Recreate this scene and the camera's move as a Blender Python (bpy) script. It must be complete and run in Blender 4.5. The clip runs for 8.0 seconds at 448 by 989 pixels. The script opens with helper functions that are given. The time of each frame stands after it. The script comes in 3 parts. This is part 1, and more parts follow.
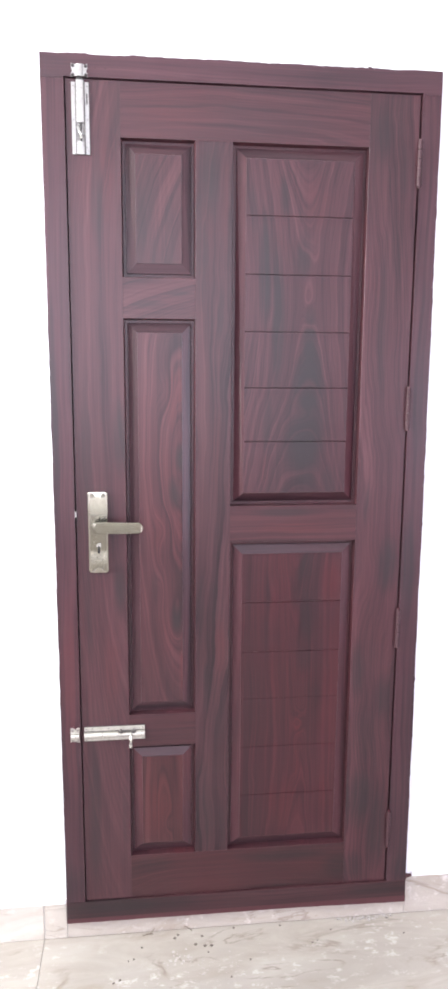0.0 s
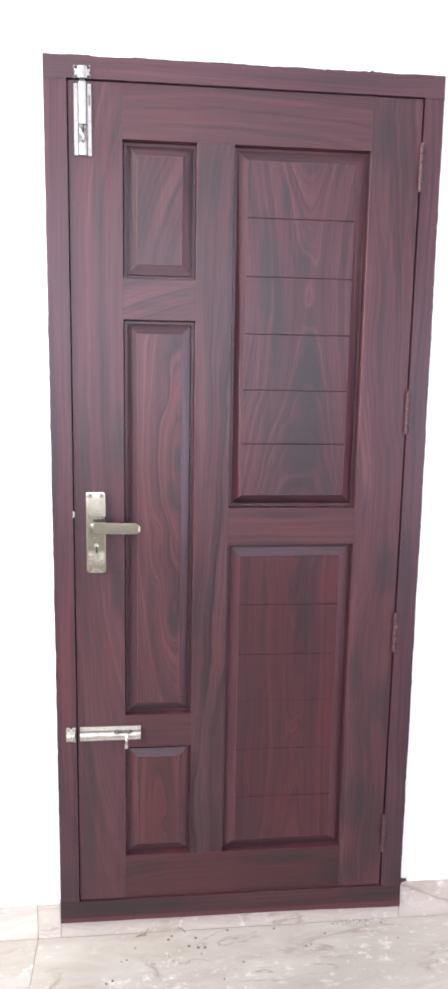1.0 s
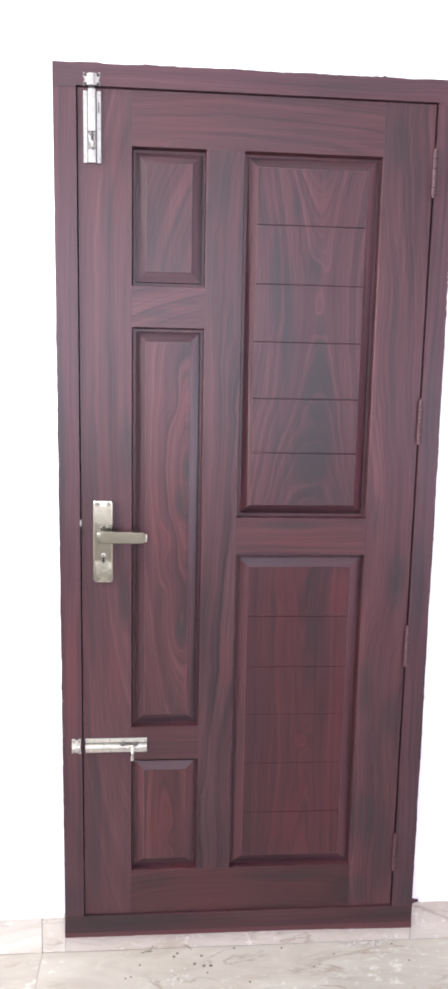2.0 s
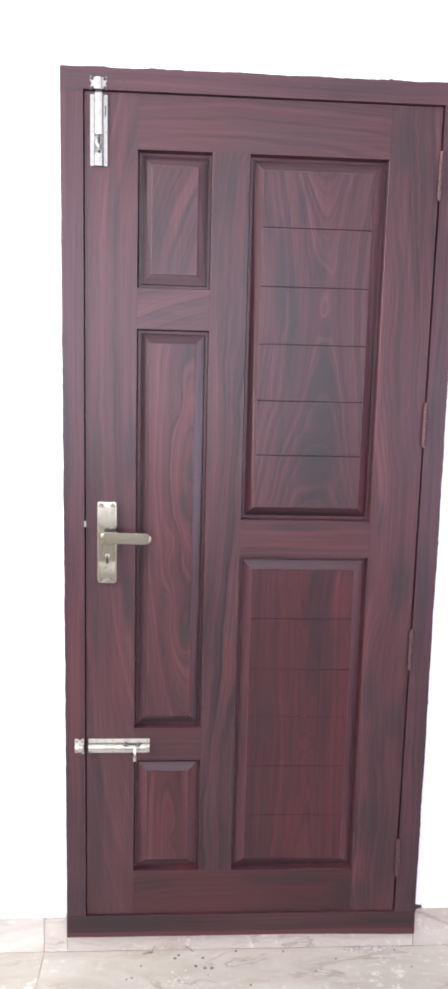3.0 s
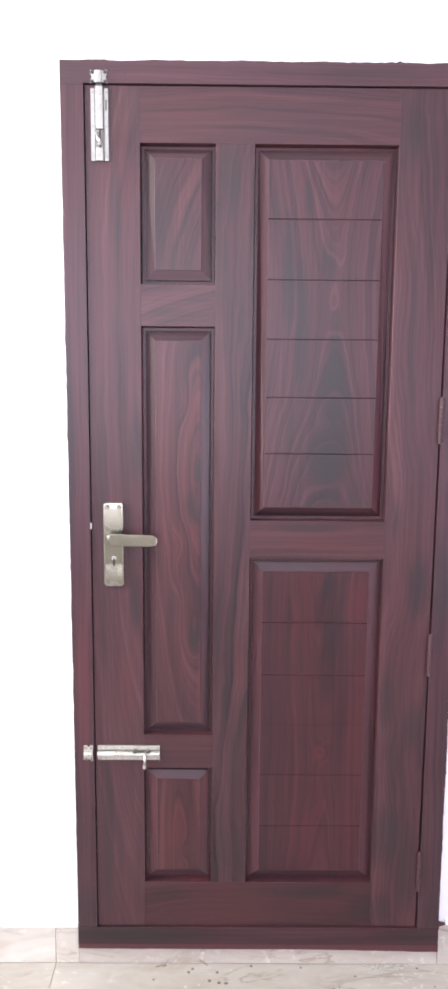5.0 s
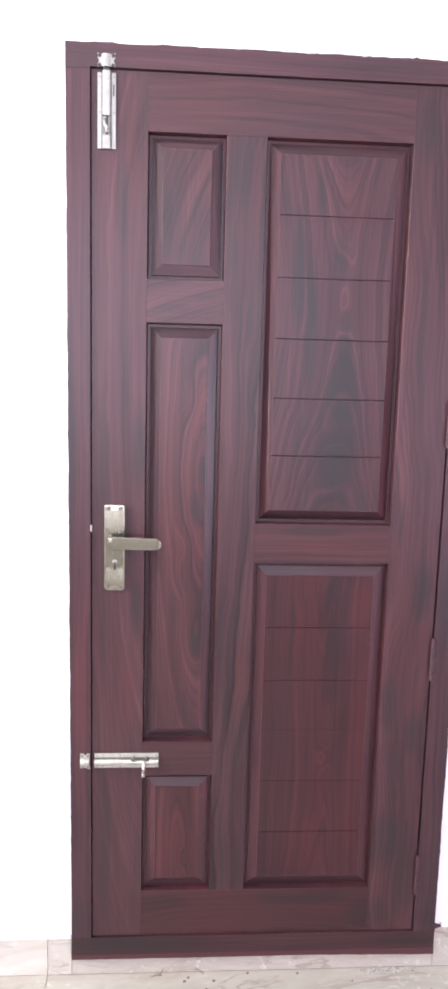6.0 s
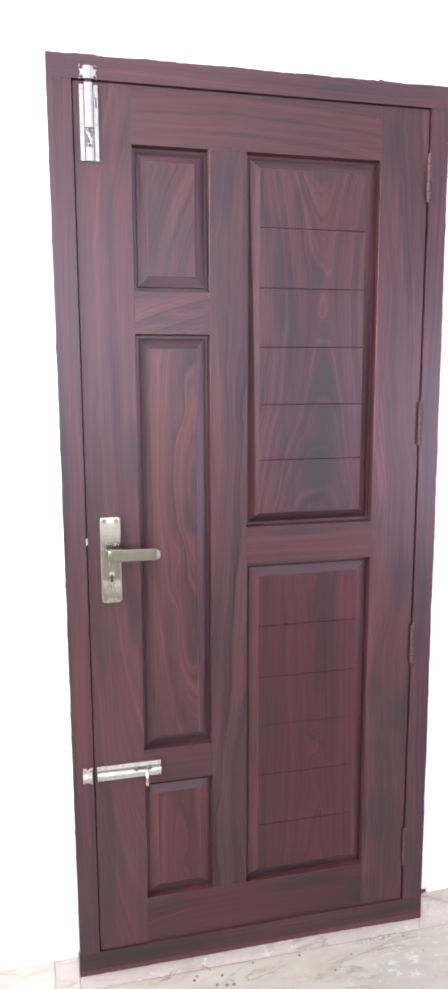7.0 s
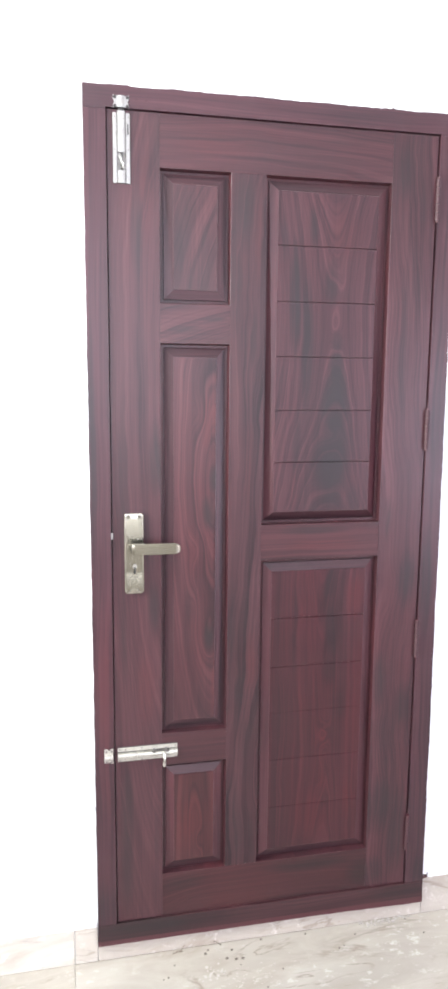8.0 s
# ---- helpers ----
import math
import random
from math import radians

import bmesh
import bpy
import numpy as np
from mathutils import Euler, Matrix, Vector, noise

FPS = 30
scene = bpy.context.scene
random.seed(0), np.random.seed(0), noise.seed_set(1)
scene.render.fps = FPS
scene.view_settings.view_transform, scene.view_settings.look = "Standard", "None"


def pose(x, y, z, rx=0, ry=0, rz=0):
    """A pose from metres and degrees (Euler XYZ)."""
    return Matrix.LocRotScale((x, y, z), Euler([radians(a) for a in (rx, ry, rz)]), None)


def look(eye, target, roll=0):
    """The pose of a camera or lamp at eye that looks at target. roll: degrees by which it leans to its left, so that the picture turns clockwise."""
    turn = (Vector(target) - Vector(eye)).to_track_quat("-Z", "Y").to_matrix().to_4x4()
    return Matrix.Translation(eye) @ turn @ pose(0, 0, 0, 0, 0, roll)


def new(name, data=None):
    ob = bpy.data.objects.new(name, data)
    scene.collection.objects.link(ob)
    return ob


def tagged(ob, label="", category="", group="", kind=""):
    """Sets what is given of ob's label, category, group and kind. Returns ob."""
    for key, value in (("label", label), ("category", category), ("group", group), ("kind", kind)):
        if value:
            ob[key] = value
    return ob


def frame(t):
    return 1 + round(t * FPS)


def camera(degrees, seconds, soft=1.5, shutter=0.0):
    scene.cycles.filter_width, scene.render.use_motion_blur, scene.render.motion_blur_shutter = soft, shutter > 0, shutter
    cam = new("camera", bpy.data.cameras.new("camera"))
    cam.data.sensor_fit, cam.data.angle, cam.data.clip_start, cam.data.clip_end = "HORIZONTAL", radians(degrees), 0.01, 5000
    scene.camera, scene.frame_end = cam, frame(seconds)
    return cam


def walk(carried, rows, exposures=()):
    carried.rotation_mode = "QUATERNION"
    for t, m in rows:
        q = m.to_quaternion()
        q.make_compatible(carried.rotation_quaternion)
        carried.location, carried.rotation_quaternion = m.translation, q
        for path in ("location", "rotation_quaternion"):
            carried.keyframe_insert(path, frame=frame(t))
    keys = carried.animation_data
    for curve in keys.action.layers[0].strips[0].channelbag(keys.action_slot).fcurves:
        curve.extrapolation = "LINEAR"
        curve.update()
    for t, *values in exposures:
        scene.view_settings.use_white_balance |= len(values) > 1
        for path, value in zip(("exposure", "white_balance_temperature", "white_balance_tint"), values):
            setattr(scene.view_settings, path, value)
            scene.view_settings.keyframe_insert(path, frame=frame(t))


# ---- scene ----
cam = camera(33.2, 8.0, soft=3.5)
PATH = [
    (0, (0.206, -1.79, 1.491), (0.425, 0.17, 1.157), 0.4),
    (0.2, (0.206, -1.788, 1.493), (0.428, 0.169, 1.151), 0.7),
    (0.5, (0.211, -1.79, 1.492), (0.434, 0.168, 1.151), 1.1),
    (0.7, (0.212, -1.791, 1.498), (0.433, 0.166, 1.151), 1.0),
    (1, (0.223, -1.793, 1.491), (0.428, 0.169, 1.162), 1.0),
    (1.2, (0.226, -1.79, 1.484), (0.42, 0.176, 1.174), 1.0),
    (1.5, (0.229, -1.784, 1.491), (0.41, 0.184, 1.187), 1.2),
    (1.7, (0.237, -1.774, 1.49), (0.405, 0.195, 1.183), 1.1),
    (2.8, (0.283, -1.771, 1.486), (0.408, 0.203, 1.188), 1.5),
    (2.9, (0.276, -1.774, 1.49), (0.399, 0.198, 1.182), 1.4),
    (3, (0.279, -1.777, 1.485), (0.391, 0.198, 1.188), 1.4),
    (3.2, (0.299, -1.779, 1.484), (0.379, 0.198, 1.194), 1.6),
    (3.5, (0.306, -1.78, 1.485), (0.357, 0.198, 1.19), 1.1),
    (3.7, (0.321, -1.779, 1.48), (0.351, 0.203, 1.211), 0.3),
    (4, (0.332, -1.772, 1.48), (0.367, 0.206, 1.185), 0.2),
    (4.2, (0.336, -1.768, 1.478), (0.372, 0.211, 1.196), 0.2),
    (4.5, (0.345, -1.753, 1.471), (0.37, 0.228, 1.2), 0.4),
    (4.7, (0.351, -1.741, 1.464), (0.358, 0.24, 1.191), 0.4),
    (5.8, (0.321, -1.7, 1.479), (0.383, 0.274, 1.164), 0.8),
    (5.9, (0.282, -1.687, 1.478), (0.363, 0.287, 1.169), 0.9),
    (6, (0.241, -1.682, 1.488), (0.367, 0.29, 1.178), 1.5),
    (6.2, (0.183, -1.667, 1.501), (0.387, 0.295, 1.172), 1.0),
    (6.3, (0.135, -1.662, 1.492), (0.386, 0.296, 1.172), 0.6),
    (6.5, (0.078, -1.659, 1.499), (0.414, 0.286, 1.181), 0.2),
    (6.7, (0.028, -1.667, 1.501), (0.432, 0.268, 1.2), -0.4),
    (6.8, (-0.013, -1.669, 1.502), (0.424, 0.26, 1.205), -0.2),
    (7, (-0.027, -1.678, 1.513), (0.425, 0.245, 1.197), -0.2),
    (7.2, (-0.077, -1.696, 1.518), (0.426, 0.211, 1.185), -0.1),
    (7.3, (-0.086, -1.708, 1.512), (0.407, 0.202, 1.184), 0.2),
    (7.5, (-0.089, -1.723, 1.515), (0.38, 0.191, 1.171), 0.7),
    (7.7, (-0.076, -1.748, 1.507), (0.372, 0.174, 1.181), 0.7),
    (7.8, (-0.077, -1.754, 1.503), (0.37, 0.169, 1.185), 0.7),
    (8, (-0.06, -1.791, 1.516), (0.356, 0.142, 1.215), 0.5),
]
walk(cam, [(t, look(eye, target, roll)) for t, eye, target, roll in PATH], [(0, 0.09, 6500, 10), (1.5, 0.07, 6500, 10), (4.5, 0.00, 6500, 10), (6, 0.01, 6500, 12.5), (6.5, 0.07, 6500, 10), (7, 0.12, 6500, 8), (7.5, 0.17, 6500, 5), (8, 0.20, 6500, 5)])

# ---- light ----
world = bpy.data.worlds.new("daylight")
scene.world = world
world.use_nodes = True
wn = world.node_tree.nodes
sky = wn.new("ShaderNodeTexSky")
sky.sky_type = "NISHITA"
sky.sun_disc = False
sky.sun_elevation = radians(50)
sky.sun_rotation = radians(150)
world.node_tree.links.new(sky.outputs[0], wn["Background"].inputs[0])
wn["Background"].inputs[1].default_value = 0.12


def window_light(name, at, target, width, height, power, colour):
    data = bpy.data.lights.new(name, "AREA")
    data.shape, data.size, data.size_y = "RECTANGLE", width, height
    data.energy, data.color = power, colour
    ob = new(name, data)
    ob.matrix_world = look(at, target)
    return ob


# room: x -1.9 to 2.3, y -4.0 to the door's wall, 2.9 m high
RX0, RX1, RY0, RZ = -1.9, 2.3, -4.0, 2.9
# openings: (a0, a1, z0, z1)
BACK_OPEN = (-1.75, 1.38, 0.85, 2.82)
LEFT_OPEN = (-1.27, -0.18, 1.35, 2.85)
RIGHT_OPEN = (-2.36, -1.90, 0.60, 1.80)
window_light("window_light_back", (-0.185, RY0 + 0.02, 1.835), (-0.185, 0, 1.835), 3.07, 1.91, 104, (0.84, 0.83, 1.0))
window_light("window_light_west", (RX0 + 0.02, -0.725, 2.10), (0, -0.725, 2.10), 1.05, 1.46, 203, (0.95, 0.97, 0.97))
window_light("window_light_side", (RX1 - 0.02, -2.13, 1.20), (0, -2.13, 1.20), 0.42, 1.16, 42, (0.80, 0.78, 1.0))

# ---- materials ----


class Nodes:
    """A short way to write a node material."""

    def __init__(self, name):
        self.mat = bpy.data.materials.new(name)
        self.mat.use_nodes = True
        self.tree = self.mat.node_tree
        self.bsdf = self.tree.nodes["Principled BSDF"]

    def add(self, kind, **values):
        node = self.tree.nodes.new(kind)
        for key, value in values.items():
            node.inputs[key].default_value = value
        return node

    def link(self, a, b):
        self.tree.links.new(a, b)
        return b

    def math(self, op, a, b=None, c=None, clamp=False):
        node = self.tree.nodes.new("ShaderNodeMath")
        node.operation, node.use_clamp = op, clamp
        for n, v in enumerate((a, b, c)):
            if v is None:
                continue
            if isinstance(v, (int, float)):
                node.inputs[n].default_value = v
            else:
                self.link(v, node.inputs[n])
        return node.outputs[0]

    def scaled(self, vector, scale, offset=(0, 0, 0)):
        node = self.add("ShaderNodeMapping", Scale=scale, Location=offset)
        self.link(vector, node.inputs["Vector"])
        return node.outputs[0]

    def noise(self, vector, scale, detail=3.0, rough=0.55, twist=0.0):
        node = self.add("ShaderNodeTexNoise", Scale=scale, Detail=detail, Roughness=rough, Distortion=twist)
        self.link(vector, node.inputs["Vector"])
        return node.outputs["Fac"]

    def ramp(self, fac, *stops):
        node = self.tree.nodes.new("ShaderNodeValToRGB")
        ramp = node.color_ramp
        while len(ramp.elements) < len(stops):
            ramp.elements.new(0.5)
        for el, (pos, col) in zip(ramp.elements, stops):
            el.position = pos
            el.color = (*col, 1) if isinstance(col, tuple) else (col, col, col, 1)
        self.link(fac, node.inputs[0])
        return node.outputs[0]

    def mix(self, fac, a, b, how="MIX"):
        node = self.tree.nodes.new("ShaderNodeMix")
        node.data_type, node.blend_type = "RGBA", how
        for key, v in ((0, fac), (6, a), (7, b)):
            if isinstance(v, (int, float)):
                node.inputs[key].default_value = v
            elif isinstance(v, tuple):
                node.inputs[key].default_value = (*v, 1)
            else:
                self.link(v, node.inputs[key])
        return node.outputs[2]

    def bump(self, height, strength, distance):
        node = self.add("ShaderNodeBump", Strength=strength, Distance=distance)
        self.link(height, node.inputs["Height"])
        self.link(node.outputs[0], self.bsdf.inputs["Normal"])

    def put(self, **links):
        for key, v in links.items():
            key = key.replace("_", " ")
            if isinstance(v, (int, float)):
                self.bsdf.inputs[key].default_value = v
            elif isinstance(v, tuple):
                self.bsdf.inputs[key].default_value = (*v, 1)
            else:
                self.link(v, self.bsdf.inputs[key])
        return self.mat

    def place(self):
        return self.add("ShaderNodeTexCoord").outputs["Object"]

    def lot(self):
        return self.add("ShaderNodeObjectInfo").outputs["Random"]


def wood(name, middle, along=False, form="plain", heart=(0, 0), rise=0.25, lean=0.0, sway=0.10, bands=1.0, knots=(), shade=(), glow=(), blush=0.3, stain=(1.04, 1.02, 1.02), seed=0.0):
    """Stained rosewood for one board whose middle lies at (x, z); the grain runs up it, or across where along is set.
    form: plain streaks, nested ovals round the heart, or a saddle (arches below the heart, a V above).
    knots: places round which the lines close, as (x, z, half width, half height, push);
    shade and glow: grey-black and red places, in the leaf those of the figure, as (x, z, half width, half height,
    strength)."""
    n = Nodes(name)
    split = n.add("ShaderNodeSeparateXYZ")
    n.link(n.place(), split.inputs[0])
    gx = n.math("ADD", split.outputs[0], middle[0])
    gz = n.math("ADD", split.outputs[2], middle[1])
    across, up = (gz, gx) if along else (gx, gz)
    hx, hz = heart[::-1] if along else heart
    joined = n.add("ShaderNodeCombineXYZ")
    n.link(n.math("ADD", across, seed * 1.7), joined.inputs[0])
    joined.inputs[1].default_value = seed
    n.link(n.math("ADD", up, seed * 0.9), joined.inputs[2])
    q = joined.outputs[0]
    slow = n.math("SUBTRACT", n.noise(n.scaled(q, (3.6, 1, 1.7)), 1.0, 1.5), 0.5)
    quick = n.math("SUBTRACT", n.noise(n.scaled(q, (15, 1, 5.5)), 1.0, 2.5), 0.5)
    wander = n.math("MULTIPLY_ADD", quick, 0.30 * sway, n.math("MULTIPLY", slow, sway))
    xs = n.math("ADD", n.math("SUBTRACT", across, hx), wander)
    dz = n.math("SUBTRACT", up, hz)
    if lean:
        xs = n.math("MULTIPLY_ADD", dz, lean, xs)
    if form == "plain":
        r = xs
    else:
        z = n.math("MULTIPLY", dz, rise)
        xx, zz = n.math("MULTIPLY", xs, xs), n.math("MULTIPLY", z, z)
        if form == "oval":
            r = n.math("SQRT", n.math("ADD", xx, zz))
        else:
            u = n.math("SUBTRACT", xx, zz)
            r = n.math("DIVIDE", u, n.math("SQRT", n.math("ADD", n.math("ABSOLUTE", u), 0.0009)))

    for x, z, rx, rz, push in knots:
        kx = n.math("MULTIPLY", n.math("MULTIPLY_ADD", wander, 0.4, n.math("SUBTRACT", gx, x)), 1 / rx)
        kz = n.math("MULTIPLY", n.math("SUBTRACT", gz, z), 1 / rz)
        far = n.math("MULTIPLY_ADD", kx, kx, n.math("MULTIPLY", kz, kz))
        r = n.math("MULTIPLY_ADD", n.math("POWER", 2.718, n.math("MULTIPLY", far, -1.0)), push, r)

    def lines(pitch, detail=1.0):
        node = n.add("ShaderNodeTexNoise", Scale=1.0, Detail=detail, Roughness=0.5)
        node.noise_dimensions = "1D"
        n.link(n.math("MULTIPLY_ADD", r, 1 / pitch, 20 + seed * 7.3), node.inputs["W"])
        return n.math("SUBTRACT", node.outputs["Fac"], 0.5)

    faint = n.ramp(n.noise(n.scaled(q, (9, 1, 2.2), (8, 0, 1)), 1.0, 2.0), (0.32, 0.40), (0.60, 1.15))
    broad = lines(0.030)
    middling = lines(0.0105, 1.5)
    v = n.math("MULTIPLY", broad, 0.30 * bands)
    v = n.math("MULTIPLY_ADD", middling, 0.28 * bands, v)
    v = n.math("MULTIPLY_ADD", lines(0.0040), 0.22 * bands, v)
    v = n.math("MULTIPLY", v, faint)
    streak = n.math("SUBTRACT", n.noise(n.scaled(q, (150, 1, 2.6)), 1.0, 2.0, 0.6), 0.5)
    cloud = n.math("SUBTRACT", n.noise(n.scaled(q, (13, 1, 1.6), (3, 0, 2)), 1.0, 2.0, 0.5, 0.4), 0.5)
    pore = n.math("SUBTRACT", n.noise(n.scaled(q, (420, 1, 9)), 1.0, 1.0, 0.6), 0.5)
    v = n.math("MULTIPLY_ADD", streak, 0.20, v)
    v = n.math("MULTIPLY_ADD", cloud, 0.20, v)
    v = n.math("MULTIPLY_ADD", pore, 0.08, v)
    v = n.math("ADD", v, 0.392)

    def places(spots):
        total = None
        for x, z, rx, rz, strength in spots:
            ex = n.math("MULTIPLY", n.math("MULTIPLY_ADD", wander, 0.0 if along else 0.5, n.math("SUBTRACT", gx, x)), 1 / rx)
            ez = n.math("MULTIPLY", n.math("MULTIPLY_ADD", wander, 0.5 if along else 0.0, n.math("SUBTRACT", gz, z)), 1 / rz)
            d = n.math("SQRT", n.math("MULTIPLY_ADD", ex, ex, n.math("MULTIPLY", ez, ez)))
            d = n.math("MULTIPLY_ADD", quick, 0.7, d)
            m = n.ramp(d, (0.35, strength), (1.15, 0.0))
            total = m if total is None else n.math("MAXIMUM", total, m)
        return total

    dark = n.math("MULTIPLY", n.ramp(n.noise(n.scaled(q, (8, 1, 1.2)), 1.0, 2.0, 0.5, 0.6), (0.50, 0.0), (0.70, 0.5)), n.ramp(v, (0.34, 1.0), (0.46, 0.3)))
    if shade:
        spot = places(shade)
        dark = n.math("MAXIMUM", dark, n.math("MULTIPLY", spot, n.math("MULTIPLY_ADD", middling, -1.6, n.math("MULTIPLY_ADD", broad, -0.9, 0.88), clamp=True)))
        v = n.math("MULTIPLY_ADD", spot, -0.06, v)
    tone = n.ramp(v, (0.23, (0.0160, 0.0070, 0.0090)), (0.345, (0.0372, 0.0138, 0.0170)), (0.44, (0.0540, 0.0194, 0.0232)), (0.60, (0.084, 0.0325, 0.0368)))
    warm = n.ramp(n.noise(n.scaled(q, (6, 1, 1.6), (5, 0, 5)), 1.0, 2.0, 0.5, 0.6), (0.50, 0.0), (0.70, blush))
    if glow:
        warm = n.math("MAXIMUM", warm, places(glow))
    tone = n.mix(n.math("MULTIPLY", warm, n.ramp(v, (0.31, 0.15), (0.42, 1.0))), tone, (0.074, 0.0185, 0.0210))
    tone = n.mix(n.math("MULTIPLY", dark, 0.90), tone, (0.0200, 0.0150, 0.0162))
    tone = n.mix(1.0, tone, stain, "MULTIPLY")
    n.bump(n.math("MULTIPLY_ADD", pore, 0.6, streak), 0.06, 0.0004)
    rough = n.math("MULTIPLY_ADD", streak, 0.10, 0.36)
    return n.put(Base_Color=tone, Roughness=rough, Specular_IOR_Level=0.41)


def plaster(name, base, relief=0.4):
    n = Nodes(name)
    p = n.place()
    fine = n.noise(p, 260, 3.0)
    broad = n.noise(p, 3.0, 4.0)
    n.bump(n.math("MULTIPLY_ADD", broad, 0.6, fine), relief, 0.0009)
    dark = tuple(0.94 * c for c in base)
    return n.put(Base_Color=n.mix(n.ramp(broad, (0.35, 0.0), (0.7, 1.0)), dark, base), Roughness=0.75)


def marble(name, pale=1.0, tint=(1.005, 0.993, 0.99)):
    n = Nodes(name)
    p = n.place()
    lot = n.lot()
    shift = n.add("ShaderNodeCombineXYZ")
    n.link(n.math("MULTIPLY", lot, 13.0), shift.inputs[1])
    moved = n.add("ShaderNodeVectorMath")
    n.link(p, moved.inputs[0])
    n.link(shift.outputs[0], moved.inputs[1])
    q = moved.outputs[0]
    cloud = n.noise(n.scaled(q, (3.0, 10.0, 10.0)), 1.0, 8.0, 0.66, 1.0)
    field = n.noise(n.scaled(q, (2.2, 5.0, 5.0), (6, 3, 0)), 1.0, 3.0, 0.55, 0.5)
    vein = n.noise(n.scaled(q, (1.6, 7.0, 7.0), (3, 1, 0)), 1.0, 5.0, 0.55, 0.9)
    line = n.math("ABSOLUTE", n.math("SUBTRACT", vein, 0.5))
    broken = n.ramp(n.noise(n.scaled(q, (5, 9, 9), (1, 4, 0)), 1.0, 2.0), (0.46, 0.0), (0.60, 1.0))
    grit = n.noise(q, 160, 3.0)
    chalk = n.noise(n.scaled(q, (1, 1.6, 1), (7, 2, 0)), 30, 5.0, 0.72)
    area = n.noise(n.scaled(q, (1, 1, 1), (1, 9, 0)), 4.5, 2.0)
    tone = n.ramp(cloud, (0.28, (0.288, 0.246, 0.204)), (0.44, (0.356, 0.322, 0.282)), (0.56, (0.392, 0.360, 0.320)), (0.72, (0.425, 0.400, 0.366)))
    tone = n.mix(n.ramp(field, (0.42, 0.0), (0.62, 0.55)), tone, (0.300, 0.272, 0.244))
    tone = n.mix(n.math("MULTIPLY", n.ramp(line, (0.0, 0.78), (0.013, 0.0)), broken), tone, (0.205, 0.168, 0.135))
    tone = n.mix(n.math("MULTIPLY", n.ramp(chalk, (0.55, 0.0), (0.66, 1.0)), n.ramp(area, (0.42, 0.05), (0.58, 0.75))), tone, (0.58, 0.56, 0.54))
    tone = n.mix(n.ramp(grit, (0.66, 0.0), (0.74, 0.35)), tone, (0.28, 0.25, 0.225))
    tone = n.mix(1.0, tone, tuple(pale * c for c in tint), "MULTIPLY")
    scuff = n.noise(n.scaled(q, (7, 40, 40), (2, 6, 0)), 1.0, 5.0, 0.7, 0.6)
    tone = n.mix(n.ramp(scuff, (0.58, 0.0), (0.74, 0.35)), tone, (0.262, 0.232, 0.205))
    n.bump(chalk, 0.08, 0.0006)
    return n.put(Base_Color=tone, Roughness=n.math("MULTIPLY_ADD", area, 0.35, 0.22))


def metal(name, base, dull, rough, grain=(40, 40, 900), chips=0.0, shine=1.0, patina=0.0):
    n = Nodes(name)
    p = n.place()
    brushed = n.noise(n.scaled(p, grain), 1.0, 2.0)
    worn = n.noise(p, 70, 4.0, 0.6)
    tone = n.mix(n.ramp(worn, (0.40, 0.0), (0.66, 1.0)), base, dull)
    if patina:
        old = n.noise(n.scaled(p, (1, 1, 0.8), (2, 6, 1)), 34, 3.0, 0.6, 0.4)
        tone = n.mix(n.ramp(old, (0.50, 0.0), (0.68, patina)), tone, tuple(0.45 * c for c in dull))
    if chips:
        spot = n.noise(n.scaled(p, (1, 1, 1.5), (4, 4, 4)), 150, 3.0, 0.6)
        tone = n.mix(n.ramp(spot, (0.62, 0.0), (0.66, chips)), tone, (0.10, 0.06, 0.055))
    n.bump(brushed, 0.10, 0.0003)
    return n.put(Base_Color=tone, Metallic=shine, Roughness=n.math("MULTIPLY_ADD", worn, 0.12, rough))


def plain(name, base, rough=0.6):
    n = Nodes(name)
    v = n.noise(n.place(), 90, 3.0)
    low = tuple(0.75 * c for c in base)
    return n.put(Base_Color=n.mix(v, low, base), Roughness=rough)


MOULDING = wood("dark_maroon_moulding", (0, 0), bands=0.35, sway=0.04, blush=0.5, stain=(0.88, 0.80, 0.84))
# Bevel stains also hold sheen and shade, side and end bevels toned apart.
BEVEL_UP = wood("maroon_stained_lit_bevel", (0, 0), bands=0.5, sway=0.05, blush=0.5, stain=(1.30, 1.24, 1.30), seed=2)
BEVEL_ALONG = wood("maroon_stained_shaded_end_bevel", (0, 0), along=True, bands=0.5, sway=0.05, blush=0.4, stain=(0.84, 1.00, 1.03), seed=4)
PALE_UP = wood("stained_sheen_bevel", (0, 0), bands=0.9, sway=0.05, blush=0.3, stain=(0.92, 1.02, 1.08), seed=6)
PALE_ALONG = wood("stained_sheen_end_bevel", (0, 0), along=True, bands=0.9, sway=0.05, blush=0.3, stain=(0.96, 1.08, 1.14), seed=7)
STOP = wood("shaded_stop_wood", (0, 0), bands=0.6)
EDGE_PAINT = plain("maroon_edge_paint", (0.075, 0.020, 0.026), 0.45)
HINGE_PAINT = plain("maroon_hinge_paint", (0.052, 0.019, 0.024), 0.65)
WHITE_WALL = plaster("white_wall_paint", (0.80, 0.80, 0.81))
# Unseen walls: darker cream cuts the fill, paler east wall lifts bevel reflections.
SIDE_WALL = plaster("cream_low_fill_wall", (0.42, 0.39, 0.35))
EAST_WALL = plaster("pale_lilac_bounce_wall", (0.66, 0.62, 0.66))
CEILING = plaster("white_ceiling_paint", (0.72, 0.72, 0.72), 0.2)
MARBLE = marble("beige_marble_tile", 0.84, (1.0, 0.995, 0.985))
